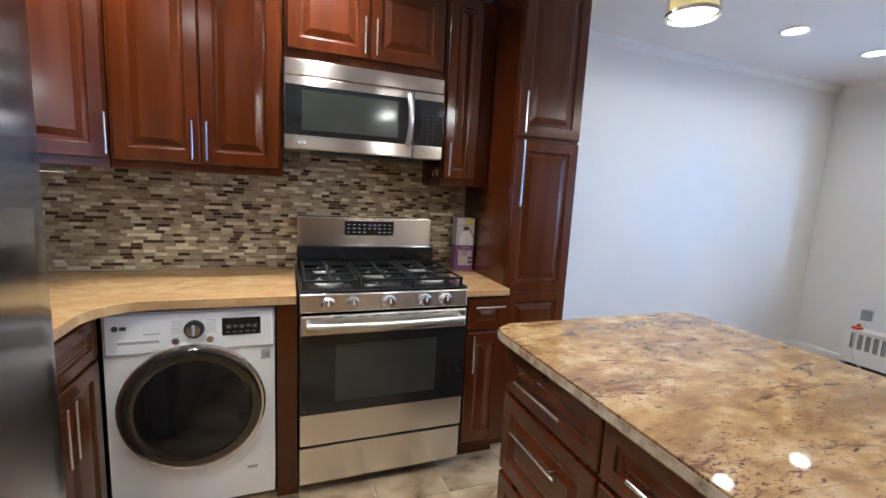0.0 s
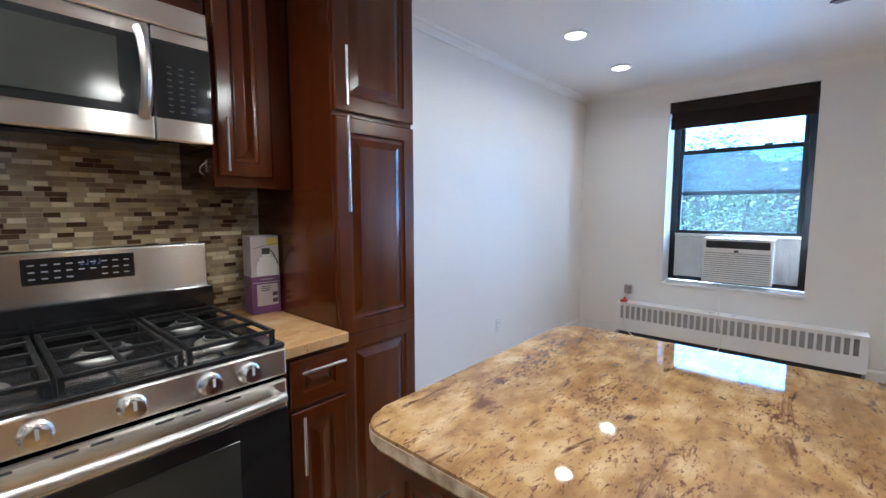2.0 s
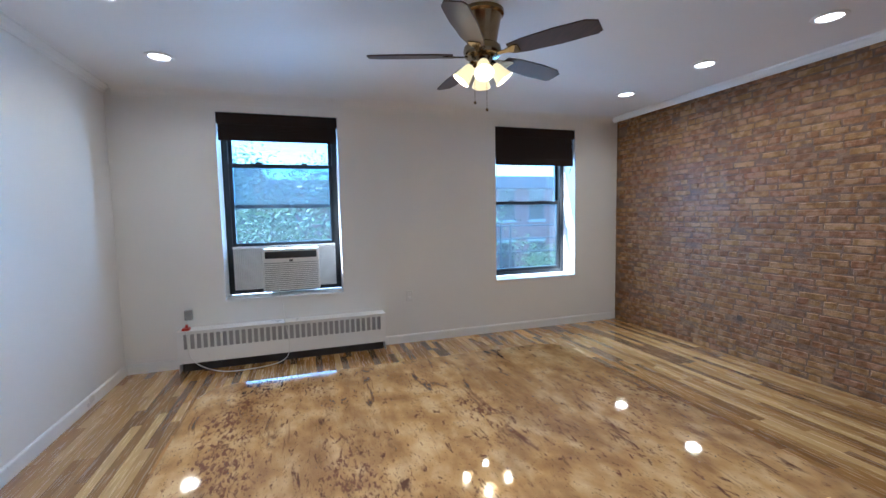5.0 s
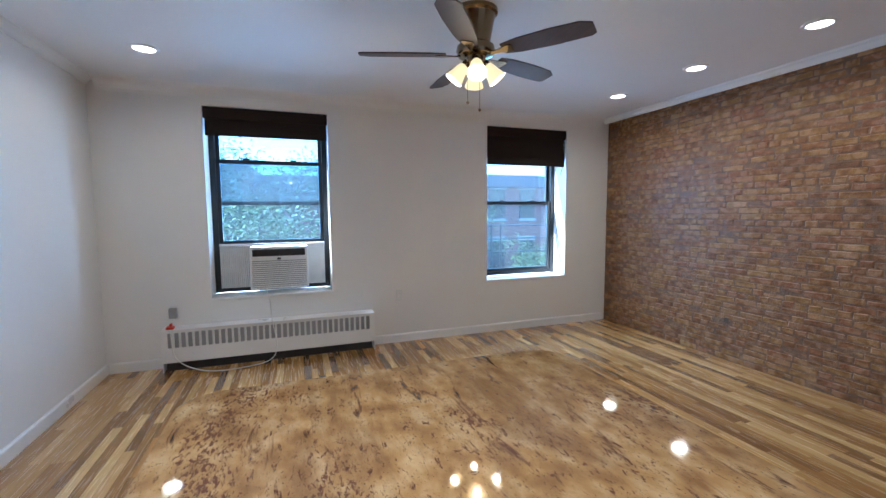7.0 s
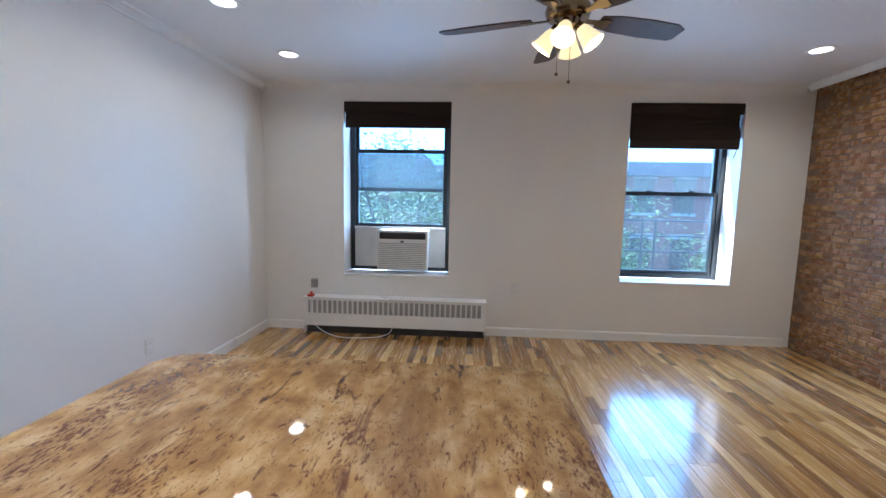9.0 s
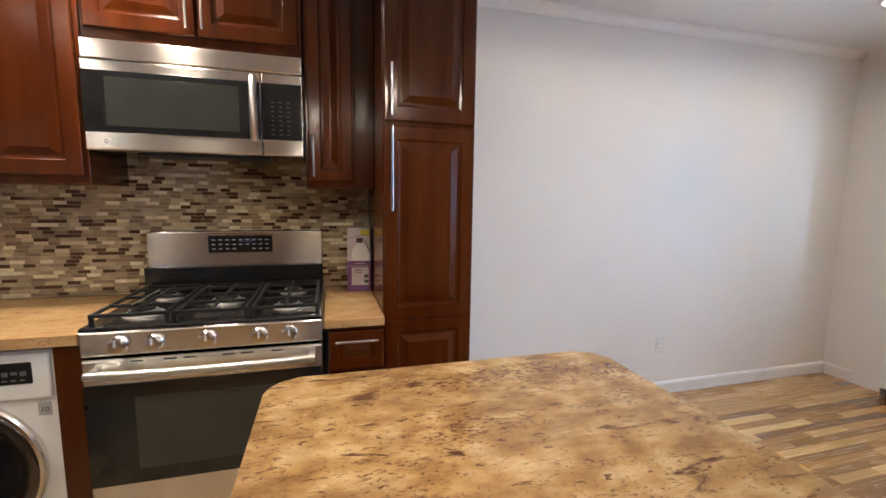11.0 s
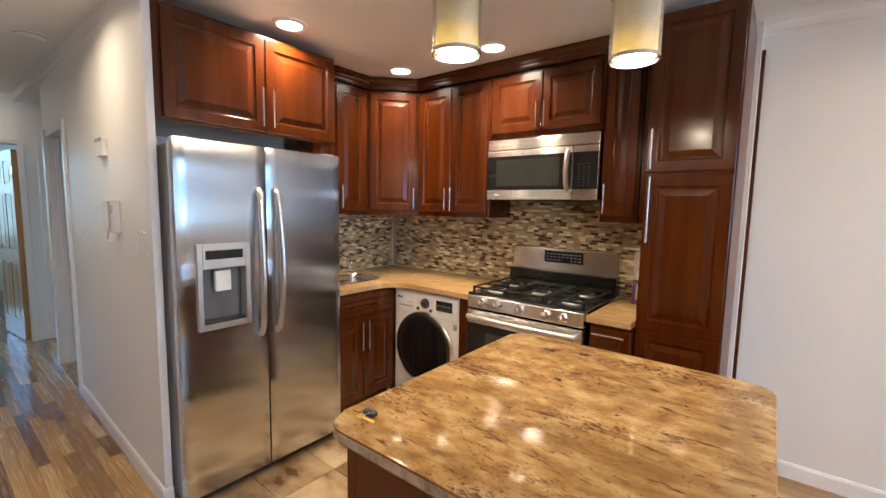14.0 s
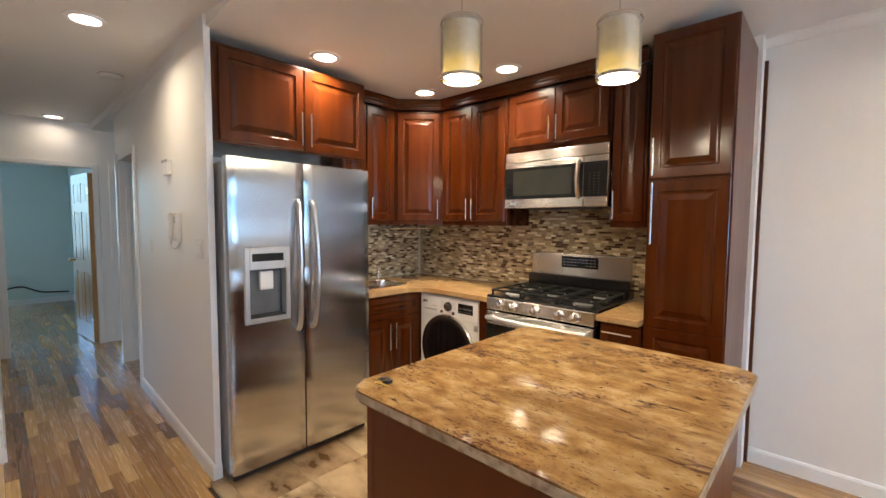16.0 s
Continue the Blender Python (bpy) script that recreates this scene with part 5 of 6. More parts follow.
def window(name, span, up, label):
    """A sash window in its deep opening; up: how far the lower sash is raised."""
    y0, y1 = span
    w = thing(name, (GX, (y0 + y1) / 2, WZ[0]), label, "window", "", "structure")
    z0, z1 = WZ[0] + 0.02, WZ[1]
    bm = bmesh.new()
    for a in ((y0, y0 + 0.05, z0, z1), (y1 - 0.05, y1, z0, z1), (y0 + 0.05, y1 - 0.05, z0, z0 + 0.045), (y0 + 0.05, y1 - 0.05, z1 - 0.05, z1)):
        box(GX, GX + 0.10, *a, 0.003, bm=bm)
    part("window_frame", bm, FRAME, w, "black metal frame")
    mid = 1.485
    for nm, a, b, x in (("upper_sash", mid - 0.02, z1 - 0.045, GX + 0.055), ("lower_sash", z0 + 0.04 + up, mid + 0.025 + up * 0.93, GX + 0.012)):
        bm = bmesh.new()
        for r in ((y0 + 0.048, y0 + 0.085, a, b), (y1 - 0.085, y1 - 0.048, a, b), (y0 + 0.085, y1 - 0.085, a, a + 0.04), (y0 + 0.085, y1 - 0.085, b - 0.04, b)):
            box(x, x + 0.035, *r, 0.003, bm=bm)
        s = part(nm, bm, FRAME, w, "black metal sash")
        p = part("pane", box(x + 0.015, x + 0.019, y0 + 0.084, y1 - 0.084, a + 0.038, b - 0.038), PANE, s, "clear glass")
        p.visible_shadow = False
        if nm == "lower_sash":
            for f in (0.3, 0.7):
                yy = y0 + (y1 - y0) * f
                part("sash_lock", box(x - 0.012, x + 0.02, yy - 0.03, yy + 0.03, b, b + 0.014, 0.004), FRAME, s)
    part("window_sill", box(EX - 0.012, GX - 0.001, y0 - 0.004, y1 + 0.004, WZ[0] - 0.012, WZ[0] + 0.012, 0.004), TRIM, w, "white painted sill")
    return w


window("window_1", W1, 0.425, "black sash window raised over an air conditioner, white reveal")
window("window_2", W2, 0.0, "closed black sash window in a white reveal")


def shade(span, drop, tail, label, gap=0.0):
    y0, y1 = span[0] + 0.012, span[1] - 0.012
    s = thing("bamboo_shade", (EX + 0.06, (y0 + y1) / 2, WZ[1]), label, "window shade", "bamboo shades")
    part("headrail", box(EX + 0.02, EX + 0.10, y0 - 0.008, y1 + 0.008, WZ[1] - 0.045, WZ[1] - 0.002, 0.004), SHADE, s, "dark brown headrail")
    part("valance", box(EX + 0.006, EX + 0.018, y0 - 0.008, y1 + 0.008, WZ[1] - 0.105, WZ[1] - 0.004, 0.002), SHADE, s)
    z = WZ[1] - 0.05
    bm = bmesh.new()
    n = 5
    zb = WZ[1] - drop
    if gap:
        box(EX + 0.018, EX + 0.036, y0 + 0.004, y1 - 0.006, zb - gap - 0.075, zb - gap, 0.003, bm=bm)
        for f in (0.2, 0.5, 0.8):
            yy = y0 + (y1 - y0) * f
            box(EX + 0.024, EX + 0.03, yy - 0.02, yy + 0.02, zb - gap - 0.01, zb + 0.02, bm=bm)
    for i in range(n):
        a = zb + 0.012 * i
        hh = 0.11 + 0.012 * i
        bow = 0.012 * i
        box(EX + 0.024 + bow, EX + 0.030 + bow, y0 + 0.004 * (i % 2), y1 - 0.005 * (i % 3), a, min(z, a + hh), 0.002, bm=bm)
    box(EX + 0.05, EX + 0.056, y0 + 0.003, y1 - 0.003, zb + 0.10, z, bm=bm)
    part("woven_folds", bm, SHADE, s, "stacked dark woven folds")
    slats = bmesh.new()
    for i in range(int((z - zb) / 0.014)):
        a = zb + 0.004 + 0.014 * i
        box(EX + 0.0195, EX + 0.0245, y0 + 0.002, y1 - 0.002, a, a + 0.009, bm=slats)
    tagged(part("woven_face", slats, SHADE, s), kind="stuff")
    c = bmesh.new()
    tube(curve_points([(EX + 0.03, y0 + 0.03, zb + 0.05), (EX + 0.03, y0 + 0.025, zb - tail * 0.5), (EX + 0.035, y0 + 0.045, zb - tail), (EX + 0.03, y0 + 0.03, zb - tail * 0.6)], 5), 0.0022, 6, c)
    part("cord", c, SHADE, s)
    return s


shade(W1, 0.255, 0.17, "dark brown woven bamboo shade drawn up over the raised window")
shade(W2, 0.355, 0.16, "dark brown woven bamboo shade half drawn up", -0.004)

# air conditioner
AY0, AY1, AZ0, AZ1, AX = 2.045, 2.585, 0.645, 1.06, EX + 0.085
ac = thing("air_conditioner", (AX, 2.315, WZ[0] + 0.02), "white window air conditioner with louvred grille", "air conditioner")
part("case", box(AX + 0.02, GX + 0.35, AY0 + 0.01, AY1 - 0.01, AZ0 + 0.004, AZ1 - 0.006, 0.004), WHITE_ENAMEL, ac)
part("front", box(AX, AX + 0.03, AY0, AY1, AZ0, AZ1, 0.012, 3), PLASTIC, ac, "white plastic front")
part("top_louvre", box(AX - 0.004, AX + 0.01, AY0 + 0.025, AY1 - 0.025, AZ1 - 0.095, AZ1 - 0.022, 0.01, 2), DARK_PLASTIC, ac, "dark air outlet")
for i in range(13):
    z = AZ0 + 0.025 + 0.0195 * i
    part("slat", box(AX - 0.006, AX + 0.004, AY0 + 0.02, AY1 - 0.02, z, z + 0.0125, 0.002), PLASTIC, ac)
part("grille_back", box(AX - 0.002, AX + 0.001, AY0 + 0.02, AY1 - 0.02, AZ0 + 0.02, AZ0 + 0.28), GREY_PLASTIC, ac)
part("badge", box(AX - 0.004, AX + 0.002, 2.30, 2.335, AZ1 - 0.128, AZ1 - 0.108, 0.001), DARK_MARK, ac)
for y0, y1 in ((W1[0] + 0.05, AY0 + 0.006), (AY1 - 0.006, W1[1] - 0.05)):
    n = 16
    zig = [(GX - 0.004 - 0.012 * (i % 2), y0 + (y1 - y0) * i / (2 * n)) for i in range(2 * n + 1)]
    bm = prism(zig + [(xx + 0.006, yy) for xx, yy in zig[::-1]], AZ0 + 0.01, AZ1 + 0.015)
    part("side_curtain", bm, PLASTIC, ac, "pleated white side panel")
part("top_rail", box(GX - 0.03, GX + 0.008, W1[0] + 0.05, W1[1] - 0.05, AZ1 + 0.004, AZ1 + 0.028, 0.002), PLASTIC, ac)

# radiator
RX, RY0, RY1, RZ0, RZ1 = EX - 0.155, 1.435, 3.29, 0.085, 0.375
ra = thing("radiator_cover", (EX - 0.08, 2.36, 0), "long low white metal radiator cover with slotted front", "radiator")
bm = bmesh.new()
nslot, pitch = 34, (RY1 - RY0 - 0.08) / 34
sz0, sz1 = 0.215, 0.348
box(RX, RX + 0.006, RY0, RY1, RZ0, sz0, bm=bm)
box(RX, RX + 0.006, RY0, RY1, sz1, RZ1 - 0.004, bm=bm)
for i in range(nslot + 1):
    c = RY0 + 0.04 + pitch * i
    box(RX, RX + 0.006, c - pitch * 0.18 if i else RY0, c + pitch * 0.18 if i < nslot else RY1, sz0, sz1, bm=bm)
part("front_panel", bm, TRIM, ra, "slotted front panel")
part("top_panel", box(RX - 0.004, EX - 0.003, RY0 - 0.002, RY1 + 0.002, RZ1 - 0.006, RZ1 + 0.004, 0.002), TRIM, ra)
for y in (RY0, RY1 - 0.006):
    part("end_panel", box(RX + 0.006, EX - 0.003, y, y + 0.006, 0.0, RZ1 - 0.006), TRIM, ra)
part("heating_element", box(RX + 0.03, EX - 0.02, RY0 + 0.02, RY1 - 0.02, 0.12, 0.35), LIGHT_MARK, ra, "grey heating element")
# the shade in the gap below the cover is a dark plate
part("base_shadow_plate", box(RX + 0.05, EX - 0.01, RY0 + 0.02, RY1 - 0.02, 0.0, 0.10), DARK_PLASTIC, ra, "dark plate for the shade under the cover")


def plate(name, m, label, slots):
    """A small wall plate in its own metres, face to -y."""
    o = local_thing(name, m, label, "wall plate", "wall plates")
    part("cover", box(-0.036, 0.036, -0.006, 0, -0.058, 0.058, 0.003), PLASTIC, o)
    for z in slots:
        s = part("socket", box(-0.017, 0.017, -0.009, -0.005, z - 0.016, z + 0.016, 0.002), TRIM, o)
        for sx in (-0.006, 0.006):
            part("slot", box(sx - 0.0012, sx + 0.0012, -0.0095, -0.0085, z - 0.004, z + 0.006), DARK_MARK, s)
    return o


plate("outlet", pose(4.59, NY, 0.365), "white wall outlet above the baseboard", (-0.02, 0.02))
plate("outlet", pose(EX, 1.14, 0.507, 0, 0, -90), "white outlet between the windows", (-0.02, 0.02))
plate("outlet", pose(EX, 3.215, 0.50, 0, 0, -90), "white outlet with a plug above the radiator", (-0.02, 0.02))
plug = thing("plug_adapter", (EX - 0.02, 3.215, 0.50), "grey safety plug of the air conditioner", "plug")
part("plug_body", box(EX - 0.06, EX - 0.0095, 3.185, 3.245, 0.455, 0.545, 0.006, 2), GREY_PLASTIC, plug)
part("cord", tube(curve_points([(EX - 0.04, 3.215, 0.455), (EX - 0.10, 3.22, 0.40), (EX - 0.17, 3.21, 0.34), (EX - 0.185, 3.17, 0.12), (EX - 0.24, 2.95, 0.012), (EX - 0.27, 2.65, 0.010),
                                (EX - 0.20, 2.42, 0.03), (EX - 0.17, 2.36, 0.15), (EX - 0.162, 2.39, 0.38), (EX - 0.02, 2.41, 0.52), (EX + 0.02, 2.43, 0.62), (EX + 0.07, 2.44, 0.66)], 8), 0.0042, 8),
     PLASTIC, plug, "white power cord", True)
cap = thing("red_valve_key", (EX - 0.12, 3.235, RZ1 + 0.004), "small red plastic tag on the radiator top", "tag")
part("tag", box(EX - 0.155, EX - 0.09, 3.19, 3.25, RZ1 + 0.005, RZ1 + 0.028, 0.006, 2), RED_PLASTIC, cap)
part("stem", box(EX - 0.135, EX - 0.105, 3.205, 3.225, RZ1 + 0.02, RZ1 + 0.055, 0.004), RED_PLASTIC, cap)

# ---- hall ----
sw = local_thing("light_switch", pose(0.665, hall_y(0.665), 1.282, 0, 0, HALL_TURN), "white double light switch beside the refrigerator", "light switch")
part("cover", box(-0.055, 0.055, -0.006, 0, -0.058, 0.058, 0.003), PLASTIC, sw)
for sx in (-0.023, 0.023):
    part("rocker", box(sx - 0.012, sx + 0.012, -0.011, -0.005, -0.03, 0.03, 0.002), TRIM, sw)
ic = local_thing("intercom", pose(0.27, hall_y(0.27), 1.40, 0, 0, HALL_TURN), "white wall intercom handset in the hall", "intercom")
part("case", box(-0.05, 0.05, -0.035, 0, -0.09, 0.09, 0.008, 2), PLASTIC, ic)
part("handset", box(-0.045, -0.005, -0.06, -0.035, -0.08, 0.085, 0.01, 2), PLASTIC, ic)
part("grille", box(0.008, 0.042, -0.037, -0.034, 0.02, 0.06), LIGHT_MARK, ic)
part("cord", tube(curve_points([(-0.02, -0.045, -0.08), (-0.015, -0.05, -0.125), (0.02, -0.03, -0.13), (0.03, -0.012, -0.09)], 6), 0.005), PLASTIC, ic, "", True)
bk = local_thing("doorbell_chime", pose(0.07, hall_y(0.07), 1.78, 0, 0, HALL_TURN), "small white chime cover high on the wall", "chime")
part("cover", box(-0.06, 0.06, -0.03, 0, -0.05, 0.045, 0.004), PAINT, bk)
part("lip", box(-0.062, 0.062, -0.034, -0.028, 0.03, 0.047), GREY_PLASTIC, bk)
plate("outlet", pose(-0.545, hall_y(-0.545), 1.235, 0, 0, HALL_TURN), "white switch plate near the bathroom doorway", (0.0,))
sd = thing("smoke_detector", (-0.68, 1.30, CEIL), "flat white smoke detector under the hall ceiling", "smoke detector")
part("case", lathe([(0.075, 0), (0.075, -0.02), (0.062, -0.034), (0.0, -0.036)], (-0.68, 1.30, CEIL), seg=28), PLASTIC, sd, "", True)
part("vent", lathe([(0.077, -0.008), (0.077, -0.014)], (-0.68, 1.30, CEIL), seg=28), GREY_PLASTIC, sd)
# open bedroom door
dm = pose(HX - 0.03, ED[1] - 0.006, 0.012, 0, 0, 186)
bd = local_thing("door_1", dm, "open varnished six-panel bedroom door", "door")
tagged(bd, kind="structure")
DW, DH, DT = 0.70, 1.96, 0.036
part("leaf", box(0, DW, 0.004, DT - 0.004, 0, DH), PINE, bd)
for face, s in ((0.004, -1), (DT - 0.004, 1)):
    bm = bmesh.new()
    y0, y1 = (face - 0.008, face) if s < 0 else (face, face + 0.008)
    for a in ((0, 0.10), (DW / 2 - 0.045, DW / 2 + 0.045), (DW - 0.10, DW)):
        box(a[0], a[1], y0, y1, 0, DH, bm=bm)
    for z in ((0, 0.20), (0.80, 0.95), (1.52, 1.62), (DH - 0.11, DH)):
        for a in ((0.10, DW / 2 - 0.045), (DW / 2 + 0.045, DW - 0.10)):
            box(a[0], a[1], y0, y1, *z, bm=bm)
    part("frame_rails", bm, PINE, bd)
    for z in ((0.22, 0.78), (0.97, 1.50), (1.64, DH - 0.13)):
        for a in ((0.12, DW / 2 - 0.065), (DW / 2 + 0.065, DW - 0.12)):
            part("panel", box(a[0], a[1], y0 + 0.001, y1 - 0.001, *z, 0.0028), PINE, bd)
part("knob", lathe([(0.012, 0), (0.012, 0.03), (0.028, 0.045), (0.024, 0.06), (0, 0.064)], (DW - 0.06, DT + 0.004, 0.93), (0, 1, 0), 18, lathe([(0.012, 0), (0.012, 0.03), (0.028, 0.045), (0.024, 0.06), (0, 0.064)], (DW - 0.06, -0.004, 0.93), (0, -1, 0), 18)), BRASS, bd, "brass knob", True)
for z in (0.25, 1.70):
    part("hinge", box(-0.008, 0.03, DT - 0.002, DT + 0.006, z, z + 0.09), BRONZE, bd)
single("cable", tube(curve_points([(-6.62, 0.66, 0.25), (-6.60, 0.95, 0.31), (-6.60, 1.2, 0.20), (-6.60, 1.55, 0.17)], 8), 0.012), DARK_PLASTIC, (-6.6, 1.1, 0.2), "dark cable along the bedroom wall", "cable", smooth=True)
plate("outlet", pose(-6.66, 0.82, 0.42, 0, 0, 90), "white outlet on the bedroom wall", (-0.02, 0.02))
for nm, y0, y1, z0, z1, bars, label in (("window_3", -1.1, 0.6, 0.35, 2.4, (0.87, 1.365, 1.86), "black-framed bedroom window with glazing bars"),
                                        ("window_4", 2.27, 3.1, 0.02, 2.06, (0.45, 0.79, 1.24, 1.57), "tall black-framed glazed door with glazing bars")):
    w = thing(nm, (-6.72, (y0 + y1) / 2, z0), label, "window", "", "structure")
    bm = bmesh.new()
    for a in ((y0, y0 + 0.05, z0, z1), (y1 - 0.05, y1, z0, z1), (y0 + 0.05, y1 - 0.05, z0, z0 + 0.05), (y0 + 0.05, y1 - 0.05, z1 - 0.05, z1)):
        box(-6.76, -6.70, *a, bm=bm)
    part("window_frame", bm, FRAME, w)
    for z in bars:
        part("glazing_bar", box(-6.75, -6.71, y0 + 0.05, y1 - 0.05, z - 0.017, z + 0.017), FRAME, w)
    p = part("pane", box(-6.735, -6.731, y0 + 0.05, y1 - 0.05, z0 + 0.05, z1 - 0.05), PANE, w)
    p.visible_shadow = False
for z in (0.22, 1.74):
    structure("trim", box(HX - 0.09, HX - 0.012, ED2[0] - 0.0005, ED2[0] + 0.006, z, z + 0.10), BRONZE, "dark steel hinge leaf on the door jamb", (HX - 0.05, ED2[0], z))


# ---- outside ----
GZ = -6.2
structure("ground", box(-120, 160, -140, 140, GZ - 0.2, GZ), GROUND, "grey street and yards far below", (0, 0, GZ))

# unseen slab, added to throw sunlight up through the bedroom windows
structure("pavement", box(-40, -8, -30, 30, GZ, GZ + 0.06), BOUNCE_PALE, "added pale ground slab reflecting sunlight into the bedroom", (-20, 0, GZ))


def tree(x, y, h, spread, seed, label):
    """A trunk with limbs and a crown of single leaves in loose clumps."""
    rng = random.Random(seed)
    t = thing("tree", (x, y, GZ), label, "tree", "street trees")
    bm = bmesh.new()
    fork = GZ + h * 0.38
    rod((x, y, GZ), (x + 0.1, y, fork), 0.20, 0.14, 10, bm)
    tips = []
    for i in range(9):
        a = 2 * math.pi * i / 9 + rng.uniform(-0.3, 0.3)
        r = spread * rng.uniform(0.35, 0.85)
        mid_ = Vector((x + 0.4 * r * math.cos(a), y + 0.4 * r * math.sin(a), fork + h * rng.uniform(0.15, 0.3)))
        tip = Vector((x + r * math.cos(a), y + r * math.sin(a), GZ + h * rng.uniform(0.62, 0.97)))
        rod((x + 0.1, y, fork - 0.1), mid_, 0.09, 0.05, 7, bm)
        rod(mid_, tip, 0.05, 0.015, 6, bm)
        tips += [mid_.lerp(tip, f) for f in (0.3, 0.6, 0.85, 1.0)]
    part("trunk", bm, BARK, t, "rough grey-brown trunk and limbs")
    verts, faces = [], []
    for c in tips:
        for k in range(3):
            cc = c + Vector((rng.gauss(0, 0.45), rng.gauss(0, 0.45), rng.gauss(0, 0.4)))
            for j in range(130):
                p = cc + Vector((rng.gauss(0, 0.34), rng.gauss(0, 0.34), rng.gauss(0, 0.24)))
                u = Vector((rng.uniform(-1, 1), rng.uniform(-1, 1), rng.uniform(-0.5, 0.5))).normalized()
                v = u.orthogonal().normalized()
                s = rng.uniform(0.035, 0.07)
                n = len(verts)
                verts += [p - u * s, p + v * s * 0.5, p + u * s, p - v * s * 0.5]
                faces.append((n, n + 1, n + 2, n + 3))
    me = bpy.data.meshes.new("crown")
    me.from_pydata([v - Vector((x, y, GZ)) for v in verts], [], faces)
    me.materials.append(LEAF)
    ob = new("crown", me)
    ob.parent = t
    return t


tree(13.0, 3.3, 9.3, 3.0, 3, "leafy green street tree before the window")
tree(14.5, -1.6, 8.0, 2.4, 7, "leafy green street tree across the pavement")
tree(13.5, -6.6, 7.6, 2.4, 11, "low leafy street tree by the brick house")
tree(-15.0, -5.0, 8.0, 3.0, 17, "leafy green yard tree behind the bedrooms")
tree(-13.5, 4.6, 9.0, 3.0, 19, "leafy green yard tree behind the side room")


def house(x, y0, y1, top, label, front):
    """A far brick row house; front: +1 or -1, the way its facade looks along x."""
    h = thing("row_house", (x, (y0 + y1) / 2, GZ), label, "house", "row houses")
    d = 8.0
    part("wall", box(min(x, x - front * d), max(x, x - front * d), y0, y1, GZ, top), FAR_BRICK, h, "red brick wall")
    part("roof", box(min(x, x - front * d), max(x, x - front * d), y0, y1, top, top + 0.15), GROUND, h)
    part("cornice", box(x if front > 0 else x - 0.45, x + 0.45 if front > 0 else x, y0, y1, top - 0.6, top + 0.1, 0.05), FAR_DARK, h, "dark slate cornice")
    n = int((y1 - y0) / 1.9)
    for f in range(3):
        z = GZ + 1.2 + 3.0 * f
        if z + 1.7 > top - 0.6:
            break
        for i in range(n):
            c = y0 + (i + 0.5) * (y1 - y0) / n
            xo = x + front * 0.03
            w = part("window", box(min(x, xo), max(x, xo), c - 0.5, c + 0.5, z, z + 1.7), FRAME, h)
            part("pane", box(min(xo, xo + front * 0.01), max(xo, xo + front * 0.01), c - 0.43, c + 0.43, z + 0.07, z + 1.63), DARK_GLASS, w)
            part("sill", box(min(x, x + front * 0.12), max(x, x + front * 0.12), c - 0.6, c + 0.6, z - 0.14, z), FAR_STONE, w)
            part("lintel", box(min(x, x + front * 0.05), max(x, x + front * 0.05), c - 0.6, c + 0.6, z + 1.7, z + 1.95), FAR_STONE, w)
    return h


house(24.0, -16.0, -6.1, 3.4, "red brick row house across the street", -1)
house(24.0, -6.0, 3.9, 3.1, "red brick row house across the street", -1)
house(24.0, 4.0, 14.0, 3.6, "red brick row house across the street", -1)
# fire escape outside the second window
fe = thing("fire_escape", (EX + WALL_T + 0.6, -0.4, 0.35), "black iron fire escape rail outside the window", "fire escape")
FEX = EX + WALL_T + 1.0
for z in (0.78, 0.98, 1.18):
    part("rail", rod((FEX, -2.6, z), (FEX, 0.9, z), 0.012, seg=8), FRAME, fe)
for y in (-2.6, -0.78, -0.62, 0.9):
    part("post", rod((FEX, y, 0.3), (FEX, y, 1.2), 0.016, seg=8), FRAME, fe)
for i in range(12):
    xx = EX + WALL_T + 0.05 + 0.08 * i
    part("slat", box(xx, xx + 0.03, -2.6, 0.9, 0.29, 0.31), FRAME, fe)
for y in (-2.6, 0.88):
    part("bracket", box(EX + WALL_T, FEX + 0.02, y, y + 0.03, 0.24, 0.29), FRAME, fe)


# ---- pieces of floors and walls ----
def piece_mesh(name, w, d, h, mat, bev=0.0012, jitter=0.0, rng=None, face="z"):
    """A slab w x d x h with a chamfered face: the pieces of floors (face z) and walls (face y, looking to -y)."""
    vs, j = [], jitter
    r = (lambda: rng.uniform(-j, j)) if j else (lambda: 0.0)
    for k, (e, z) in enumerate(((0, -h), (0, -bev), (bev, 0))):
        for x, y in ((e, e), (w - e, e), (w - e, d - e), (e, d - e)):
            vs.append((x + r(), y + r(), z + (r() if k == 2 else 0)))
    fs = [(0, 1, 5, 4), (1, 2, 6, 5), (2, 3, 7, 6), (3, 0, 4, 7), (4, 5, 9, 8), (5, 6, 10, 9), (6, 7, 11, 10), (7, 4, 8, 11), (8, 9, 10, 11)]
    if face == "y":
        vs = [(x, -z, y) for x, y, z in vs]
        fs = [f for f in fs]
    if face == "x":
        vs = [(z, x, y) for x, y, z in vs]
    if mat is None:
        return vs, fs
    me = bpy.data.meshes.new(name)
    me.from_pydata(vs, [], fs)
    me.materials.append(mat)
    return me


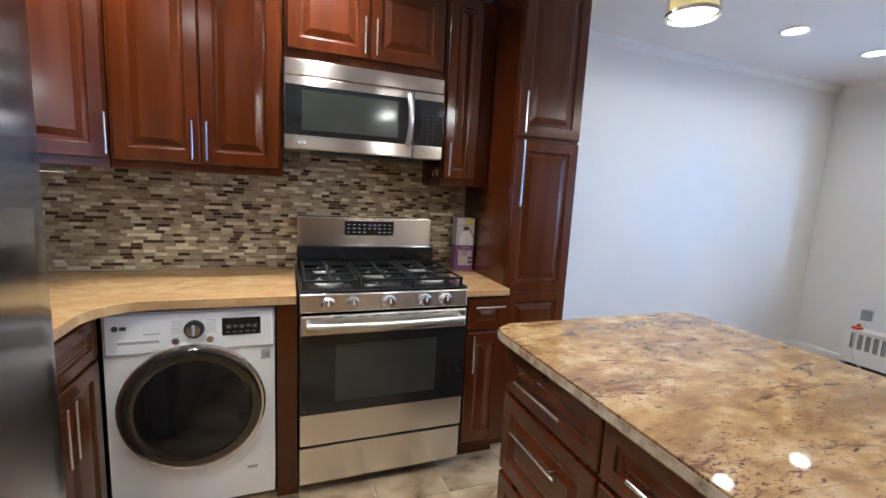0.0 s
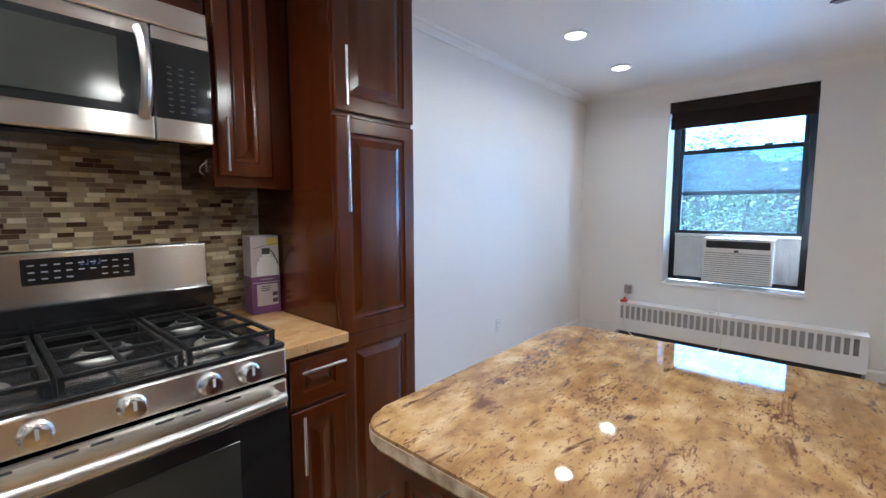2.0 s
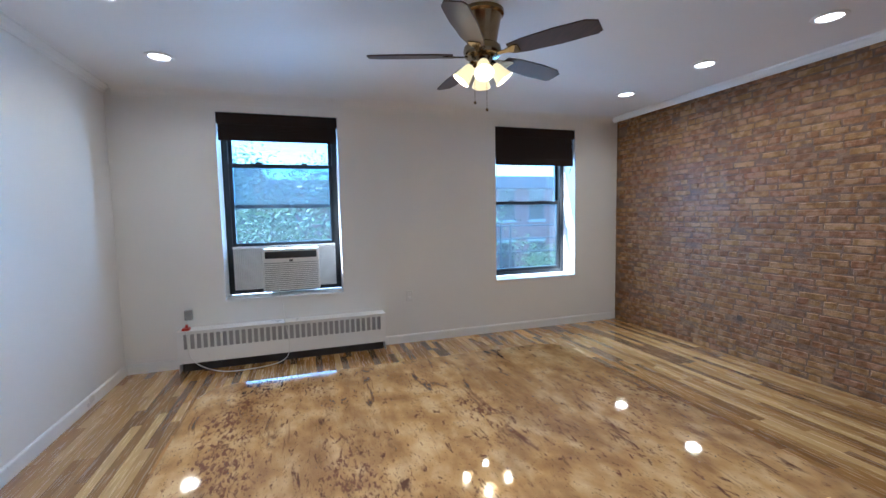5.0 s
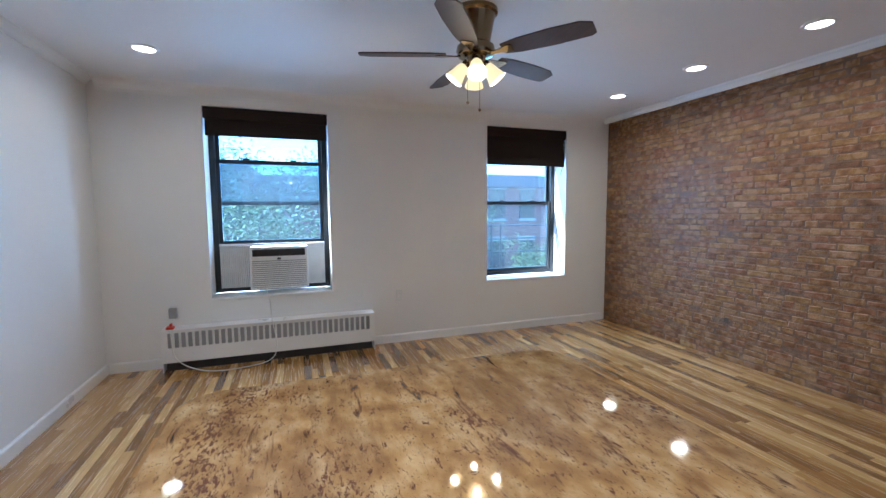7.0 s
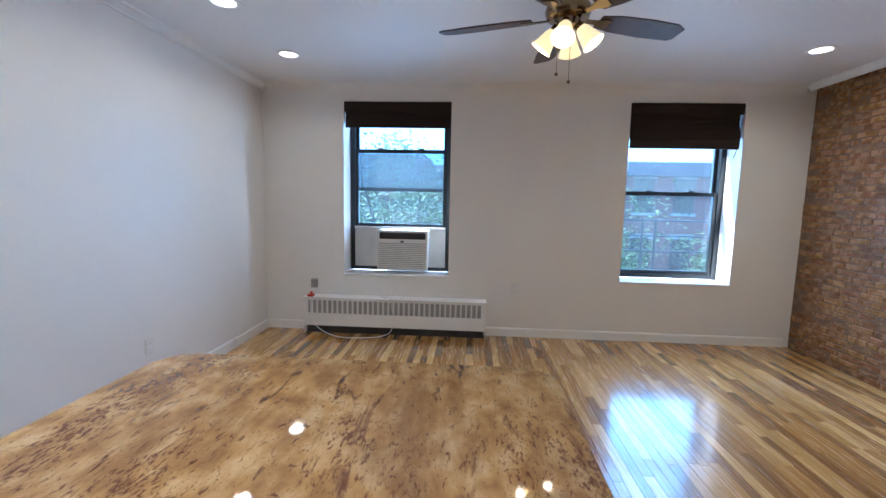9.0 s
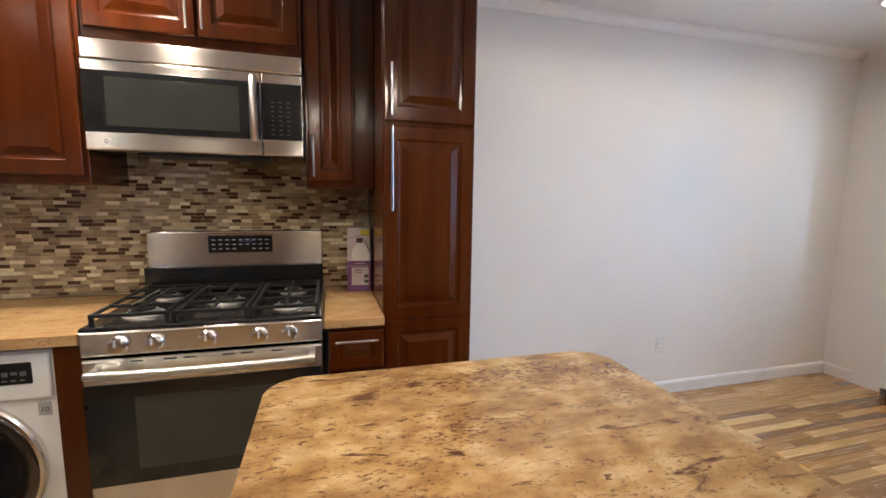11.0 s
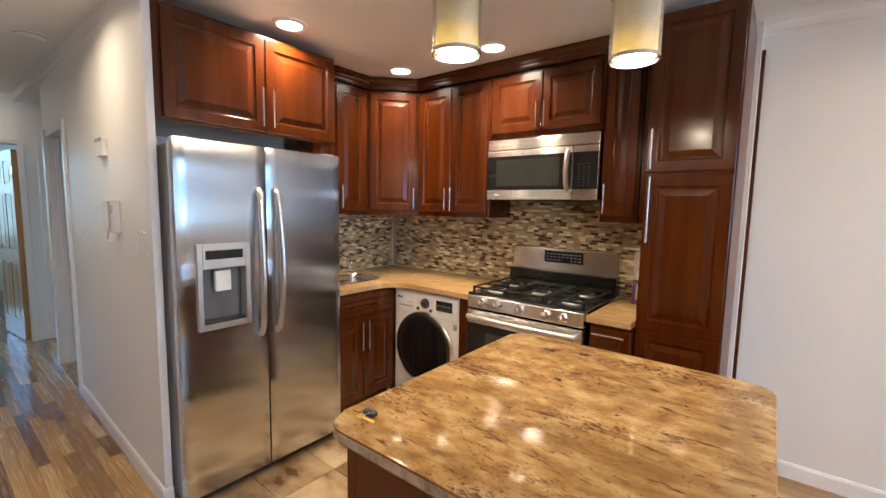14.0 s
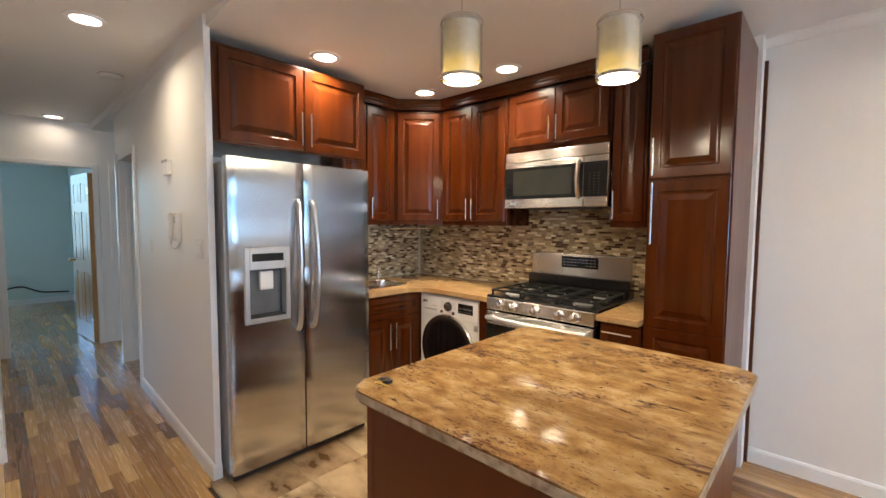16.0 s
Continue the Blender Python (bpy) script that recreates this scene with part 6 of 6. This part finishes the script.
def lay(name, parent, places, mat, mat_rest, near, limit=300, rest="joined_rest"):
    """places: (x, y, z, variant), variants: pieces; the nearest stay objects, the rest become one mesh."""
    items, variants = places
    items.sort(key=lambda p: near(p))
    o = ORIGIN[parent]
    meshes = {}
    for x, y, z, k in items[:limit]:
        if k not in meshes:
            me = bpy.data.meshes.new(name)
            me.from_pydata(variants[k][0], [], variants[k][1])
            me.materials.append(mat)
            meshes[k] = me
        ob = new(name, meshes[k])
        ob.parent = parent
        ob.location = Vector((x, y, z)) - o
    vs, fs = [], []
    for x, y, z, k in items[limit:]:
        n = len(vs)
        vs += [(a + x - o.x, b + y - o.y, c + z - o.z) for a, b, c in variants[k][0]]
        fs += [tuple(i + n for i in f) for f in variants[k][1]]
    if vs:
        me = bpy.data.meshes.new(rest)
        me.from_pydata(vs, [], fs)
        me.materials.append(mat_rest)
        ob = new(rest, me)
        ob.parent = parent
        tagged(ob, kind="stuff")


floor = bpy.data.objects["floor"]
rng = random.Random(21)
BW = 0.057
LENS = [0.30, 0.42, 0.55, 0.70, 0.88, 1.10]
variants = {k: piece_mesh("strip", L - 0.0008, BW - 0.0009, 0.012, None, 0.0007) for k, L in enumerate(LENS)}
places = []
y = BY - 0.02
while y < NY + 0.4:
    if y > NY:
        spans = [(-6.9, -1.7)]
    elif y + BW > 1.43:
        spans = [(-6.9, 0.80), (2.912, EX)]
    else:
        spans = [(-6.9, EX)] if y > -1.3 else [(-0.4, EX)]
    for a, b in spans:
        x = a
        L = rng.choice(LENS)
        while x < b - 0.02:
            fits = [k for k, L in enumerate(LENS) if x + L <= b + 0.12]
            k = rng.choice(fits) if fits else 0
            if not (y + BW > 1.487 and -1.7 < x < 2.9 and y < KY and x > KX - 0.3):
                places.append((x, y, 0, k))
            x += LENS[k]
    y += BW
lay("floor_strip", floor, (places, variants), OAK, OAK_REST, lambda p: abs(p[0] - 3.9) * 0.8 + abs(p[1] - 1.5) if p[0] > 2 else abs(p[0] + 0.2) * 1.2 + abs(p[1] - 1.0) + 1.0, rest="floor_strips")

kf = bpy.data.objects["floor_kitchen"]
T = 0.33
variants = {0: piece_mesh("tile", T - 0.005, T - 0.005, 0.008, None, 0.002)}
places = []
nx = int((TX[1] - TX[0]) / T) + 1
for i in range(nx):
    for j in range(8):
        x, y = 0.553 + T * (i - 2), 1.490 + T * j
        if x < TX[0] - 0.34 or x + T > TX[1] + 0.06 or y > KY:
            continue
        places.append((x, y, 0.002, 0))
lay("tile", kf, (places, variants), TRAVERTINE, TRAVERTINE, lambda p: abs(p[0] - 1.5))

# mosaic backsplash: bed and tiles, north and west
RH = 0.0162
bs = structure("backsplash", box(KX + 0.012, 2.532, KY - 0.008, KY - 0.0005, CT1 + 0.002, 1.95), GROUT, "brown and beige glass mosaic backsplash", (1.4, KY, CT1))
bw = structure("backsplash_side", box(KX + 0.0005, KX + 0.008, 2.392, KY - 0.012, CT1 + 0.002, UZ + 0.02), GROUT, "brown and beige glass mosaic backsplash by the sink", (KX, 3.0, CT1))
TL = [0.042, 0.048, 0.054]
rng = random.Random(5)
for parent, a, b, top, fixed, face in ((bs, KX + 0.016, 2.530, 1.56, KY - 0.008, "y"), (bw, 2.394, KY - 0.016, UZ, KX + 0.008, "x")):
    variants = {k: piece_mesh("mosaic", L - 0.0014, RH - 0.0014, 0.003, None, 0.0006, face=face) for k, L in enumerate(TL)}
    if face == "y":
        variants = {k: ([(p[0], p[1] - 0.003, p[2]) for p in v[0]], v[1]) for k, v in variants.items()}
    else:
        variants = {k: ([(p[0] + 0.003, p[1], p[2]) for p in v[0]], v[1]) for k, v in variants.items()}
    places = []
    z = CT1 + 0.004
    while z < top - RH:
        u = a - rng.uniform(0, 0.03)
        while u < b:
            k = rng.randrange(3)
            if u >= a and u + TL[k] <= b + 0.004:
                places.append((u, fixed, z, k) if face == "y" else (fixed, u, z, k))
            u += TL[k]
        z += RH
    lay("mosaic_tile", parent, (places, variants), MOSAIC, MOSAIC_REST, (lambda p: abs(p[0] - 1.9) + abs(p[2] - 1.3)) if face == "y" else (lambda p: 0.0), limit=300 if face == "y" else 0, rest="mosaic_tiles")

# brick wall
wb = structure("wall_south", box(-0.37, EX, BY - 0.2, BY - 0.003, -0.1, CEIL), MORTAR, "old exposed brown brick wall, sealed and uneven", (3.0, BY, 0))
rng = random.Random(9)
CH = 0.0540
BL = [0.190, 0.092, 0.165]
variants = {}
for k in range(24):
    L = BL[0] if k < 14 else BL[1] if k < 19 else BL[2]
    vs, fs = piece_mesh("brick", L - rng.uniform(0.002, 0.009), CH - rng.uniform(0.002, 0.008), 0.024, None, 0.007, 0.0036, rng)
    push = rng.uniform(-0.002, 0.003)
    variants[k] = ([(p[0], p[2] + push, p[1]) for p in vs], fs)
places = []
z = 0.004
row = 0
while z < CEIL - 0.06:
    x = -0.36 - rng.uniform(0, 0.15)
    header = row % 6 == 5
    while x < EX - 0.02:
        k = rng.randrange(14, 19) if header else rng.randrange(14) if rng.random() < 0.86 else rng.randrange(14, 24)
        L = BL[0] if k < 14 else BL[1] if k < 19 else BL[2]
        if x > -0.36 and x + L < EX + 0.03 and not (abs(x + L / 2 - 4.63) < 0.06 and 0.32 < z < 0.42):
            places.append((x, BY, z + rng.uniform(-0.0015, 0.0015), k))
        x += L
    z += CH
    row += 1
lay("brick", wb, (places, variants), BRICK, BRICK_REST, lambda p: abs(p[0] - 4.9), rest="bricks")
# the hole's dark inside is a solid block, not an opening
part("hole_shade", box(4.606, 4.654, BY - 0.0035, BY + 0.0005, 0.350, 0.396, 0.001), GROOVE, wb, "small dark block for the shade of a hole in the brickwork")
